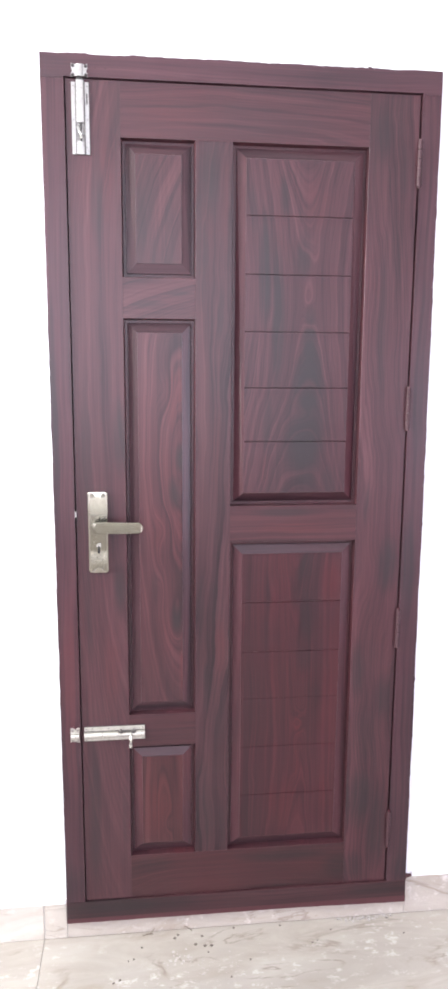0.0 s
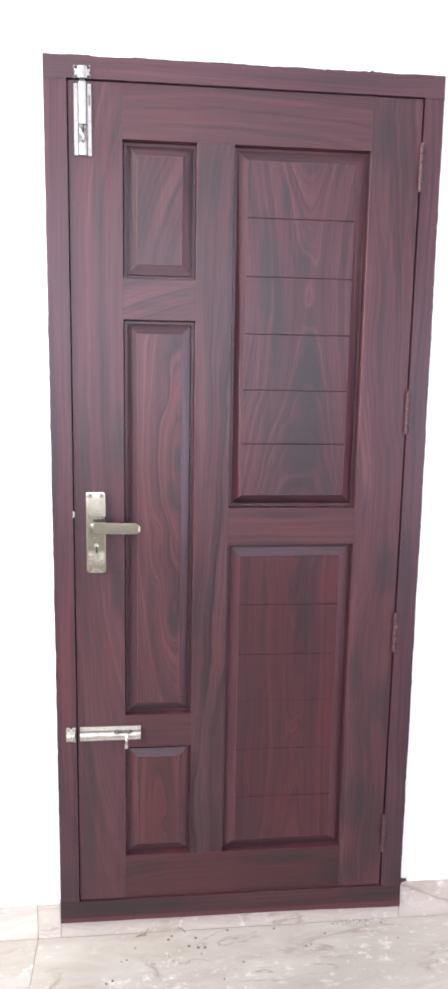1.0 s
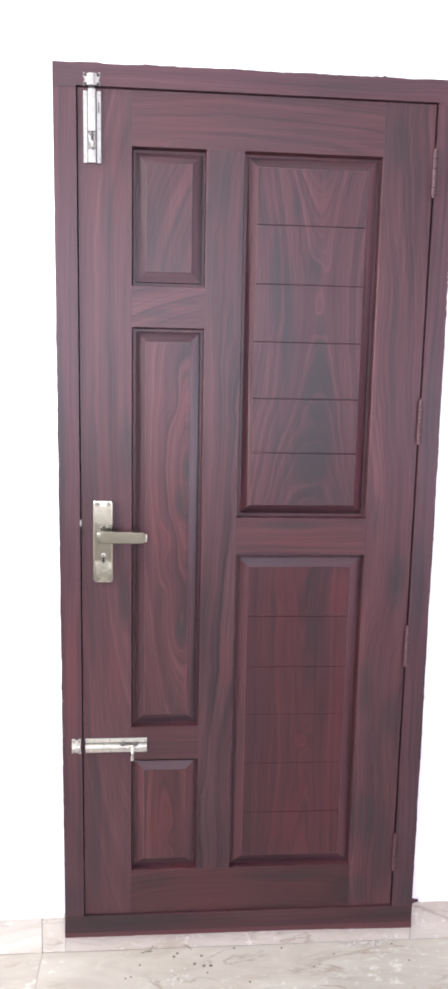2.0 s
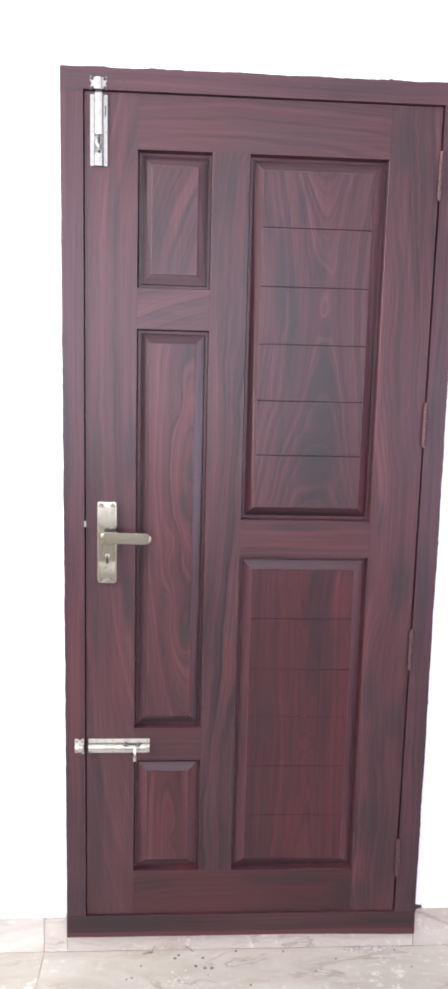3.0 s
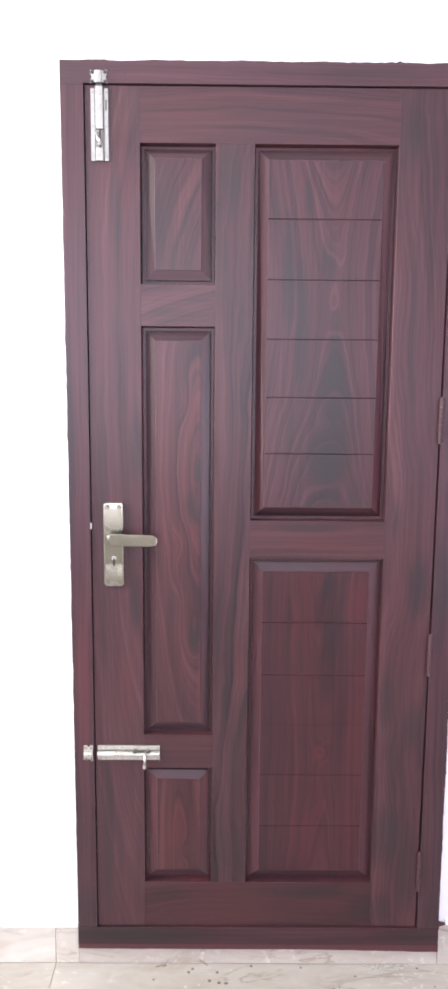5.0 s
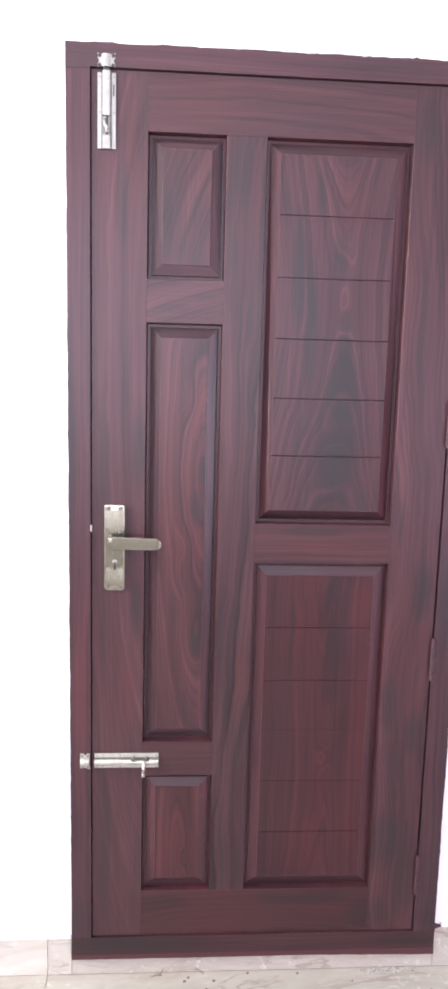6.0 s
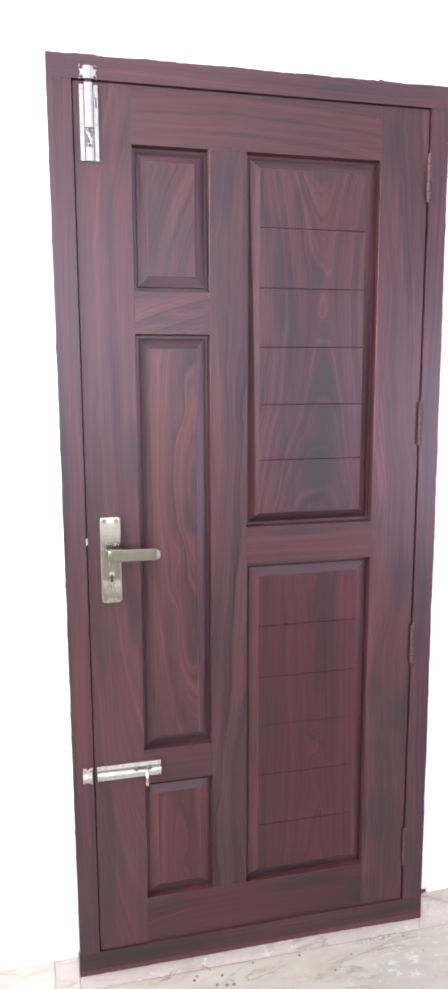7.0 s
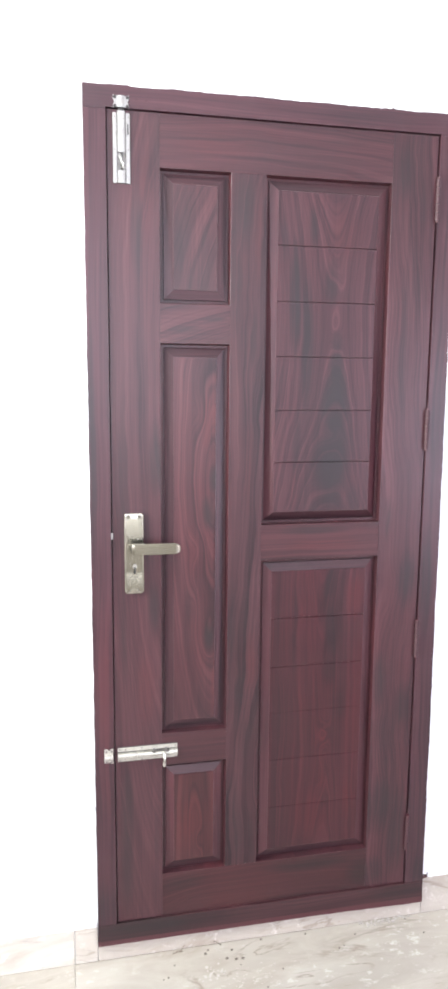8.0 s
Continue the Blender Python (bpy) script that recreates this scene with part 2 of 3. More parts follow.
# Skirting copies of the marble hold stronger light, the left tiles most.
SILL_TILE = marble("beige_marble_sill_tile", 1.18)
SKIRTING = marble("overlit_marble_skirting", 1.50, (0.985, 1.0, 1.01))
GROUT = plain("grey_grout", (0.43, 0.405, 0.37), 0.9)
BRASS = metal("antique_brass", (0.30, 0.285, 0.228), (0.265, 0.25, 0.195), 0.20, patina=0.45)
BRASS_LEVER = metal("worn_brass", (0.30, 0.285, 0.228), (0.265, 0.25, 0.195), 0.18)
# Brighter brass puts the plate's rim highlight into its colour.
BRASS_EDGE = metal("highlight_rim_brass", (0.46, 0.44, 0.37), (0.36, 0.34, 0.28), 0.16)
ALUMINIUM = metal("dull_aluminium", (0.39, 0.382, 0.365), (0.33, 0.322, 0.302), 0.34, (600, 600, 30), 0.2, 0.88)
PAINTED_BOLT = metal("paint_spotted_aluminium", (0.53, 0.515, 0.465), (0.44, 0.42, 0.37), 0.38, (30, 600, 600), 0.6, 0.75)
# Grime and painted shadow: dark base plate draws lines beside casings and flanges.
GRIME_SHADOW = metal("grimy_shadowed_aluminium", (0.15, 0.14, 0.13), (0.09, 0.08, 0.075), 0.45)
SCREW = metal("grey_steel_screw", (0.30, 0.29, 0.28), (0.18, 0.17, 0.16), 0.35)
DARK_STEEL = metal("blackened_screw_shaded_shoot", (0.10, 0.095, 0.09), (0.05, 0.047, 0.045), 0.40)
POLISHED = metal("polished_steel", (0.75, 0.75, 0.73), (0.62, 0.62, 0.60), 0.14)
DARK = plain("dark_hole", (0.012, 0.010, 0.010), 0.8)
DROP = plain("dried_dark_paint_drop", (0.13, 0.105, 0.09), 0.5)
STRAW = plain("dry_straw", (0.14, 0.11, 0.08), 0.8)
CHALK = plain("white_cement_smear", (0.44, 0.41, 0.38), 0.9)

# ---- building helpers ----


def box(bm, x0, x1, y0, y1, z0, z1, edge=0.0, steps=1):
    """Adds a box with worn edges to bm."""
    made = bmesh.ops.create_cube(bm, size=1.0)["verts"]
    for v in made:
        v.co = Vector(((x0 + x1) / 2 + v.co.x * (x1 - x0), (y0 + y1) / 2 + v.co.y * (y1 - y0), (z0 + z1) / 2 + v.co.z * (z1 - z0)))
    if edge:
        edges = list({e for v in made for e in v.link_edges})
        bmesh.ops.bevel(bm, geom=edges, offset=edge, segments=steps, affect="EDGES", profile=0.5)
    return bm


def slab(bm, outline, y0, y1, edge=0.0, steps=2):
    """Adds a plate: an outline of (x, z) points, with its front at y0 and its back at y1, and a rounded front edge."""
    front = [bm.verts.new((x, y0, z)) for x, z in outline]
    back = [bm.verts.new((x, y1, z)) for x, z in outline]
    face = bm.faces.new(front)
    bm.faces.new(back[::-1])
    for a in range(len(front)):
        b = (a + 1) % len(front)
        bm.faces.new((front[a], back[a], back[b], front[b]))
    if edge:
        bmesh.ops.bevel(bm, geom=list(face.edges), offset=edge, segments=steps, affect="EDGES", profile=0.5)
    return bm


def rod(bm, a, b, r, sides=16, r2=None):
    """Adds a round bar from a to b."""
    a, b = Vector(a), Vector(b)
    turn = (b - a).to_track_quat("Z", "Y").to_matrix().to_4x4()
    bmesh.ops.create_cone(bm, cap_ends=True, segments=sides, radius1=r, radius2=r if r2 is None else r2, depth=(b - a).length, matrix=Matrix.Translation((a + b) / 2) @ turn)
    return bm


def tube(bm, points, r, sides=10):
    """Adds a bent round bar along points."""
    rings = []
    for n, p in enumerate(points):
        p = Vector(p)
        way = (Vector(points[min(n + 1, len(points) - 1)]) - Vector(points[max(n - 1, 0)])).normalized()
        turn = way.to_track_quat("Z", "Y").to_matrix()
        rings.append([bm.verts.new(p + turn @ Vector((r * math.cos(a), r * math.sin(a), 0))) for a in [2 * math.pi * k / sides for k in range(sides)]])
    for u, w in zip(rings, rings[1:]):
        for k in range(sides):
            bm.faces.new((u[k], u[(k + 1) % sides], w[(k + 1) % sides], w[k]))
    bm.faces.new(rings[0][::-1])
    bm.faces.new(rings[-1])
    return bm


def rounded(x0, x1, z0, z1, r, steps=5):
    """The outline of a rectangle with round corners, counter-clockwise seen from the front."""
    out = []
    for cx, cz, start in ((x1 - r, z0 + r, -90), (x1 - r, z1 - r, 0), (x0 + r, z1 - r, 90), (x0 + r, z0 + r, 180)):
        for k in range(steps + 1):
            a = radians(start + 90 * k / steps)
            out.append((cx + r * math.cos(a), cz + r * math.sin(a)))
    return out


WHERE = {}


def thing(name, at, label, category, kind="", group=""):
    ob = new(name)
    ob.empty_display_size = 0.05
    ob.location = at
    WHERE[ob] = Vector(at)
    return tagged(ob, label, category, group, kind)


def part(name, bm, material, parent=None, label="", origin=None, smooth=False):
    """Links a bmesh, written in world places, as one mesh object under a thing or a part."""
    bmesh.ops.recalc_face_normals(bm, faces=bm.faces)
    if origin is None:
        low = Vector([min(v.co[k] for v in bm.verts) for k in range(3)])
        high = Vector([max(v.co[k] for v in bm.verts) for k in range(3)])
        origin = (low + high) / 2
    origin = Vector(origin)
    for v in bm.verts:
        v.co -= origin
    mesh = bpy.data.meshes.new(name)
    bm.to_mesh(mesh)
    bm.free()
    mesh.materials.append(material)
    if smooth:
        mesh.shade_smooth()
        mesh.set_sharp_from_angle(angle=radians(38))
    ob = new(name, mesh)
    ob.parent = parent
    ob.location = origin - (WHERE[parent] if parent else Vector((0, 0, 0)))
    WHERE[ob] = origin
    return tagged(ob, label)


def new_bm():
    return bmesh.new()


def board(name, bm, parent, **figure):
    """A wooden board with a figure of its own."""
    low = Vector([min(v.co[k] for v in bm.verts) for k in range(3)])
    high = Vector([max(v.co[k] for v in bm.verts) for k in range(3)])
    c = (low + high) / 2
    return part(name, bm, wood(name + "_rosewood", (c.x, c.z), **figure), parent, origin=c)


# ---- the room ----
WALL_Y = 0.012  # face of the door's wall
SKIRT_Y = 0.007


def wall_with_opening(name, axis, face, back, a0, a1, opening, label, material=None):
    """A wall along x (axis 'x') or y, with one opening (a0, a1, z0, z1)."""
    o0, o1, z0, z1 = opening
    bm = new_bm()
    for lo, hi, b, t in ((a0, o0, 0, RZ), (o1, a1, 0, RZ), (o0, o1, 0, z0), (o0, o1, z1, RZ)):
        if t - b < 1e-4:
            continue
        if axis == "x":
            box(bm, lo, hi, min(face, back), max(face, back), b, t)
        else:
            box(bm, min(face, back), max(face, back), lo, hi, b, t)
    bmesh.ops.remove_doubles(bm, verts=bm.verts, dist=1e-5)
    ob = part(name, bm, material or WHITE_WALL, origin=(0, 0, 0))
    return tagged(ob, label, "wall", kind="structure")


wall_north = wall_with_opening("wall_north", "x", WALL_Y, 0.17, RX0, RX1, (0.006, 0.903, 0.046, 2.148), "white painted plaster wall round the wooden door")
wall_with_opening("wall_south", "x", RY0, RY0 - 0.15, RX0, RX1, BACK_OPEN, "unseen cream wall with a window opening, toned to limit fill light", SIDE_WALL)
wall_with_opening("wall_east", "y", RX1, RX1 + 0.15, RY0 - 0.15, 0.17, RIGHT_OPEN, "unseen pale side wall with a window opening, toned to lift reflections", EAST_WALL)
wall_with_opening("wall_west", "y", RX0, RX0 - 0.15, RY0 - 0.15, 0.17, LEFT_OPEN, "unseen cream side wall with a window opening, toned to limit fill light", SIDE_WALL)
bm = box(new_bm(), RX0 - 0.15, RX1 + 0.15, RY0 - 0.15, 0.17, RZ, RZ + 0.12)
tagged(part("ceiling", bm, CEILING, origin=(0, 0, 0)), "plain white painted ceiling", "ceiling", kind="structure")

# ---- the door frame ----
FRAME_Y = -0.005
rng = random.Random(11)


def ragged(a, b, rough, step=0.004):
    """Points from a to b whose edge wanders like hand-laid paint."""
    a, b = Vector(a), Vector(b)
    length = (b - a).length
    side = Vector((-(b - a).y, (b - a).x)) / length
    count = max(2, int(length / step))
    seed = rng.random() * 100
    out = []
    for k in range(count + 1):
        t = k / count
        s = t * length
        fade = min(1, 8 * t, 8 * (1 - t))
        w = 0.9 * noise.noise((s * 14, seed, 0)) + 0.75 * noise.noise((s * 55, seed, 3)) + 0.5 * noise.noise((s * 160, seed, 7))
        bit = max(0, noise.noise((s * 90, seed, 11)) - 0.35) * 3.0
        out.append(tuple(a + (b - a) * t + side * rough * fade * (w - bit)))
    return out


FRAME_STAIN = (1.03, 1.12, 1.19)
IN_L, IN_R, IN_T, IN_B = 0.0487, 0.8581, 2.1115, 0.1110  # opening of the frame
TL, TR, BL, BR = (-0.0015, 2.158), (0.902, 2.159), (0.000, 0.050), (0.913, 0.050)
door_frame = thing("door_frame", (0.455, 0.05, 0.05), "dark maroon-stained wooden door frame with ragged painted edges", "door frame", "structure")


def side_at(z, low, high):
    return low[0] + (high[0] - low[0]) * (z - low[1]) / (high[1] - low[1])


BACK_Y = 0.12
SPLIT_T, SPLIT_B = IN_T - 0.004, IN_B
outline = [(IN_L, SPLIT_T), (IN_L, IN_T), (IN_R, IN_T), (IN_R, SPLIT_T), (side_at(SPLIT_T, BR, TR), SPLIT_T)]
outline += [TR] + ragged(TR, TL, 0.0028)[1:-1] + [TL] + [(-0.0015, SPLIT_T)]
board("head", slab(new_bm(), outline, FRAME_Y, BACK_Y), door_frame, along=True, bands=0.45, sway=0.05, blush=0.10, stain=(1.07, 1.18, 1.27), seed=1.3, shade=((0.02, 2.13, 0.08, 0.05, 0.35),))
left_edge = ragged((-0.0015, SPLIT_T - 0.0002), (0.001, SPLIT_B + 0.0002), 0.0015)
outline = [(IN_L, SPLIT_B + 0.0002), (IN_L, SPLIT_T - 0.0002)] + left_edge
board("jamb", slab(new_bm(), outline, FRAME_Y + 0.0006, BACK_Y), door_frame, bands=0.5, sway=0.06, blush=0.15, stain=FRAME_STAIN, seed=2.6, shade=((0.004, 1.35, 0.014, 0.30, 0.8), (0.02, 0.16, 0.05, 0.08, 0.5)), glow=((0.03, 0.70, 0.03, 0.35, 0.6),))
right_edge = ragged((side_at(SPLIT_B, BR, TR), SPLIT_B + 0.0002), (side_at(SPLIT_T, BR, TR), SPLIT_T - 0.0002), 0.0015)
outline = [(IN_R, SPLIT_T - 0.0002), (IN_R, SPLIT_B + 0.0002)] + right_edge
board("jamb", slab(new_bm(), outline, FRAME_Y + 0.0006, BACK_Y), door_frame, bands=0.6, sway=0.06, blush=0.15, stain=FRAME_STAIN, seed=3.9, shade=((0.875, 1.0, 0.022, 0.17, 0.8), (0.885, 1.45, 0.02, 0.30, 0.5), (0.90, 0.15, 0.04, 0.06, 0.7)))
outline = [(0.001, SPLIT_B), (0.0, 0.064)] + [(0.913, 0.064), (side_at(SPLIT_B, BR, TR), SPLIT_B)]
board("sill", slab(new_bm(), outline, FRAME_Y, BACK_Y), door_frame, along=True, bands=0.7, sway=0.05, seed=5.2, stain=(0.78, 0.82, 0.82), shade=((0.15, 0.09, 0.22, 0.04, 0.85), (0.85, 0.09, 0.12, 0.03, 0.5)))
outline = ragged((0.0, 0.050), (0.62, 0.0492), 0.0008) + ragged((0.62, 0.0492), (0.9145, 0.0440), 0.0014)[1:] + [(0.9145, 0.0645), (0.0, 0.0645)]
part("sill_lip", slab(new_bm(), outline, FRAME_Y + 0.0015, 0.10), EDGE_PAINT, door_frame, "brighter maroon paint along the sill's lower edge")
# stops behind the leaf
for n, dims in enumerate(((IN_L, IN_L + 0.014, IN_B, IN_T), (IN_R - 0.014, IN_R, IN_B, IN_T), (IN_L, IN_R, IN_T - 0.014, IN_T), (IN_L, IN_R, IN_B, IN_B + 0.014))):
    part("stop", box(new_bm(), dims[0], dims[1], 0.040, 0.10 - 0.002 * n, dims[2], dims[3]), STOP, door_frame)
# old screw holes in the head
for hx, hz in ((0.117, 2.131), (0.139, 2.130)):
    part("screw_hole", rod(new_bm(), (hx, FRAME_Y - 0.0003, hz), (hx, FRAME_Y + 0.002, hz), 0.0020, 12), HINGE_PAINT, door_frame)

# ---- the door leaf ----
LX0, LX1, LZ0, LZ1 = 0.0513, 0.8543, 0.1125, 2.1085
A0, A1 = 0.1695, 0.3365  # column of narrow panels
B0, B1 = 0.4215, 0.7375  # column of wide panels
T = 0.036
door = thing("wooden_door", (0.453, 0.018, LZ0), "closed maroon-stained rosewood door with five raised panels", "door")
ZT, ZB = 1.9920, 0.2330
E1 = 0.0003
board("stile", box(new_bm(), LX0, A0, 0, T, LZ0, LZ1, E1), door, form="oval", heart=(0.225, 1.47), rise=0.16, sway=0.08, bands=0.62, seed=0.4, blush=0.15, stain=(1.06, 1.13, 1.14),
      shade=((0.120, 1.86, 0.016, 0.12, 0.55), (0.155, 1.33, 0.022, 0.10, 0.75), (0.075, 1.30, 0.02, 0.20, 0.45), (0.150, 0.95, 0.020, 0.09, 0.6), (0.072, 0.88, 0.012, 0.16, 0.4), (0.076, 0.36, 0.020, 0.26, 0.6), (0.155, 0.33, 0.008, 0.12, 0.3)),
      glow=((0.145, 1.93, 0.025, 0.14, 0.5), (0.125, 0.75, 0.03, 0.14, 0.4)))
board("stile", box(new_bm(), A1, B0, 0, T, ZB, ZT, E1), door, lean=-0.06, heart=(0.38, 0.9), sway=0.13, seed=7.1, blush=0.3, stain=(0.88, 0.97, 0.98),
      shade=((0.372, 1.92, 0.028, 0.12, 0.8), (0.356, 1.77, 0.018, 0.17, 0.7), (0.395, 1.60, 0.010, 0.10, 0.5), (0.345, 0.90, 0.012, 0.12, 0.5), (0.362, 0.34, 0.024, 0.16, 0.6), (0.405, 0.30, 0.010, 0.10, 0.5)),
      glow=((0.408, 1.85, 0.012, 0.16, 0.45), (0.380, 1.33, 0.020, 0.16, 0.4), (0.395, 0.80, 0.022, 0.10, 0.6)))
board("stile", box(new_bm(), B1, LX1, 0, T, LZ0, LZ1, E1), door, lean=0.03, heart=(0.8, 1.2), sway=0.12, seed=3.3, blush=0.2, stain=(1.04, 1.06, 1.09),
      shade=((0.782, 2.02, 0.030, 0.09, 0.8), (0.785, 1.60, 0.016, 0.24, 0.45), (0.835, 1.95, 0.014, 0.10, 0.5), (0.815, 1.00, 0.030, 0.09, 0.8), (0.755, 1.16, 0.014, 0.07, 0.7), (0.762, 0.72, 0.020, 0.10, 0.7), (0.830, 0.64, 0.024, 0.08, 0.75), (0.780, 0.37, 0.050, 0.10, 0.8), (0.830, 0.28, 0.03, 0.16, 0.7), (0.770, 0.16, 0.03, 0.05, 0.7)))
board("top_rail", box(new_bm(), A0, B1, 0, T, ZT, LZ1, E1), door, along=True, form="oval", heart=(0.36, 1.945), rise=0.20, sway=0.06, bands=0.6, seed=1.9, blush=0.35, stain=(1.04, 1.05, 1.08),
      shade=((0.62, 2.075, 0.10, 0.012, 0.4),), glow=((0.30, 2.05, 0.12, 0.04, 0.4),))
board("bottom_rail", box(new_bm(), A0, B1, 0, T, LZ0, ZB, E1), door, along=True, form="oval", heart=(0.5, 0.10), rise=0.18, sway=0.07, bands=0.9, seed=4.4, blush=0.4, stain=(0.76, 0.71, 0.71),
      shade=((0.225, 0.200, 0.07, 0.030, 0.35), (0.58, 0.205, 0.14, 0.018, 0.7), (0.72, 0.165, 0.05, 0.05, 0.7)))
board("lock_rail", box(new_bm(), B0, B1, 0, T, 1.0658, 1.1566, E1), door, along=True, sway=0.05, bands=0.8, seed=6.0, blush=0.5, stain=(0.97, 0.92, 0.93),
      shade=((0.56, 1.142, 0.12, 0.012, 0.7),), glow=((0.60, 1.105, 0.14, 0.022, 0.6),))
board("cross_rail", box(new_bm(), A0, A1, 0, T, 1.6005, 1.6925, E1), door, along=True, lean=-0.25, heart=(0.25, 1.65), sway=0.06, bands=0.8, seed=8.2, blush=0.4,
      shade=((0.225, 1.632, 0.05, 0.010, 0.6), (0.30, 1.655, 0.04, 0.009, 0.55)))
board("cross_rail", box(new_bm(), A0, A1, 0, T, 0.5380, 0.6245, E1), door, along=True, sway=0.05, bands=0.5, seed=9.5, blush=0.5, stain=(0.90, 0.86, 0.88))


def raised_panel(x0, x1, z0, z1, grooves=(), bevel=0.0310, foot=0.0, brow=0.0, pale=False, **figure):
    """A raised panel in its moulding; grooves are the heights and depths of fine cuts across the field; foot and brow steepen the lowest and highest bevel."""
    bm = new_bm()
    edge = ((0.0, 0.0004), (0.0003, 0.0014), (0.0016, 0.0145), (0.0026, 0.0172), (0.0092, 0.0172))
    raised = ((0.0088, 0.0176), (0.0096, 0.0138), (bevel, 0.0060), (bevel + 0.0006, 0.0044))

    def rings_of(bm, profile):
        rings = []
        for k, (d, y) in enumerate(profile):
            low = y + (foot if profile is raised and k == 1 else 0.0)
            high = y + (brow if profile is raised and k == 1 else 0.0)
            rings.append([bm.verts.new(p) for p in ((x0 + d, low, z0 + d), (x1 - d, low, z0 + d), (x1 - d, high, z1 - d), (x0 + d, high, z1 - d))])
        faces = []
        for u, w in zip(rings, rings[1:]):
            faces.append([bm.faces.new((u[k], u[(k + 1) % 4], w[(k + 1) % 4], w[k])) for k in range(4)])
        return rings, faces

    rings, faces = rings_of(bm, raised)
    # slot 1 sides, slot 2 ends, toned apart by how they face the light
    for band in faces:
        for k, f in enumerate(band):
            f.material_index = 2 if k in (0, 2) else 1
    d, top = raised[-1]
    xa, xb, lo, hi = x0 + d, x1 - d, z0 + d, z1 - d
    cuts = [(lo, top)]
    for g, deep in sorted(grooves):
        w = 0.0004 + 0.0010 * deep
        cuts += [(g - w, top), (g - 0.0004, top + 0.0021 * deep), (g + 0.0004, top + 0.0021 * deep), (g + w, top)]
    cuts.append((hi, top))
    last = rings[-1]
    left = [last[0]] + [bm.verts.new((xa, y, z)) for z, y in cuts[1:-1]] + [last[3]]
    right = [last[1]] + [bm.verts.new((xb, y, z)) for z, y in cuts[1:-1]] + [last[2]]
    for k in range(len(cuts) - 1):
        bm.faces.new((left[k], right[k], right[k + 1], left[k + 1]))
    for k in range(1, len(cuts) - 1, 4):
        if len(cuts) > 2:
            bm.faces.new(left[k : k + 4])
            bm.faces.new(right[k : k + 4][::-1])
    back = [bm.verts.new(p) for p in ((x0 + 0.0088, T - 0.002, z0 + 0.0088), (x1 - 0.0088, T - 0.002, z0 + 0.0088), (x1 - 0.0088, T - 0.002, z1 - 0.0088), (x0 + 0.0088, T - 0.002, z1 - 0.0088))]
    for k in range(4):
        bm.faces.new((rings[0][(k + 1) % 4], rings[0][k], back[k], back[(k + 1) % 4]))
    bm.faces.new(back)
    panel = board("panel", bm, door, **figure)
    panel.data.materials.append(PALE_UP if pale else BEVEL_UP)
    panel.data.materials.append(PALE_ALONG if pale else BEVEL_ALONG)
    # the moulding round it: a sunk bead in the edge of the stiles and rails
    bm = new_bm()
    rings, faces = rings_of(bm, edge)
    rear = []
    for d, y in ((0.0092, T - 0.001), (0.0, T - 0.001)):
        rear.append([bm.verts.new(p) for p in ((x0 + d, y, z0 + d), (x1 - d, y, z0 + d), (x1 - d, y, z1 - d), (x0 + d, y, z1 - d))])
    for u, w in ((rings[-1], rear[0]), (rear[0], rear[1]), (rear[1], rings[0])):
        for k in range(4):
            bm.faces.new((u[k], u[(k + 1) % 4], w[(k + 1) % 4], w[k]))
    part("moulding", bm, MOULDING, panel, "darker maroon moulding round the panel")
    return panel


raised_panel(A0, A1, 1.6925, ZT, pale=True, foot=-0.0038, form="oval", heart=(0.40, 1.66), rise=0.45, sway=0.07, bands=1.1, seed=2.2, blush=0.5, lean=-0.12,
             shade=((0.275, 1.83, 0.010, 0.06, 0.5), (0.215, 1.83, 0.012, 0.08, 0.4)))
raised_panel(A0, A1, 0.6245, 1.6005, pale=True, form="oval", heart=(0.306, 1.265), rise=0.17, sway=0.055, bands=0.88, seed=5.7, blush=0.3,
             knots=((0.262, 1.10, 0.022, 0.045, 0.020), (0.288, 0.885, 0.020, 0.060, -0.022), (0.250, 0.95, 0.012, 0.05, 0.012), (0.270, 1.43, 0.02, 0.05, 0.014)),
             shade=((0.305, 1.275, 0.016, 0.045, 0.95), (0.290, 1.19, 0.022, 0.05, 0.75), (0.290, 0.875, 0.018, 0.055, 0.95), (0.235, 0.95, 0.010, 0.06, 0.4)),
             glow=((0.296, 1.42, 0.030, 0.11, 0.55), (0.250, 1.10, 0.03, 0.10, 0.35), (0.312, 0.75, 0.016, 0.12, 0.85)))
raised_panel(A0, A1, ZB, 0.5380, brow=-0.0018, form="oval", heart=(0.262, 0.30), rise=0.12, sway=0.05, bands=0.7, seed=6.6, blush=0.5, stain=(0.98, 0.86, 0.82), knots=((0.266, 0.315, 0.012, 0.030, 0.016),), glow=((0.25, 0.38, 0.05, 0.12, 0.5),))
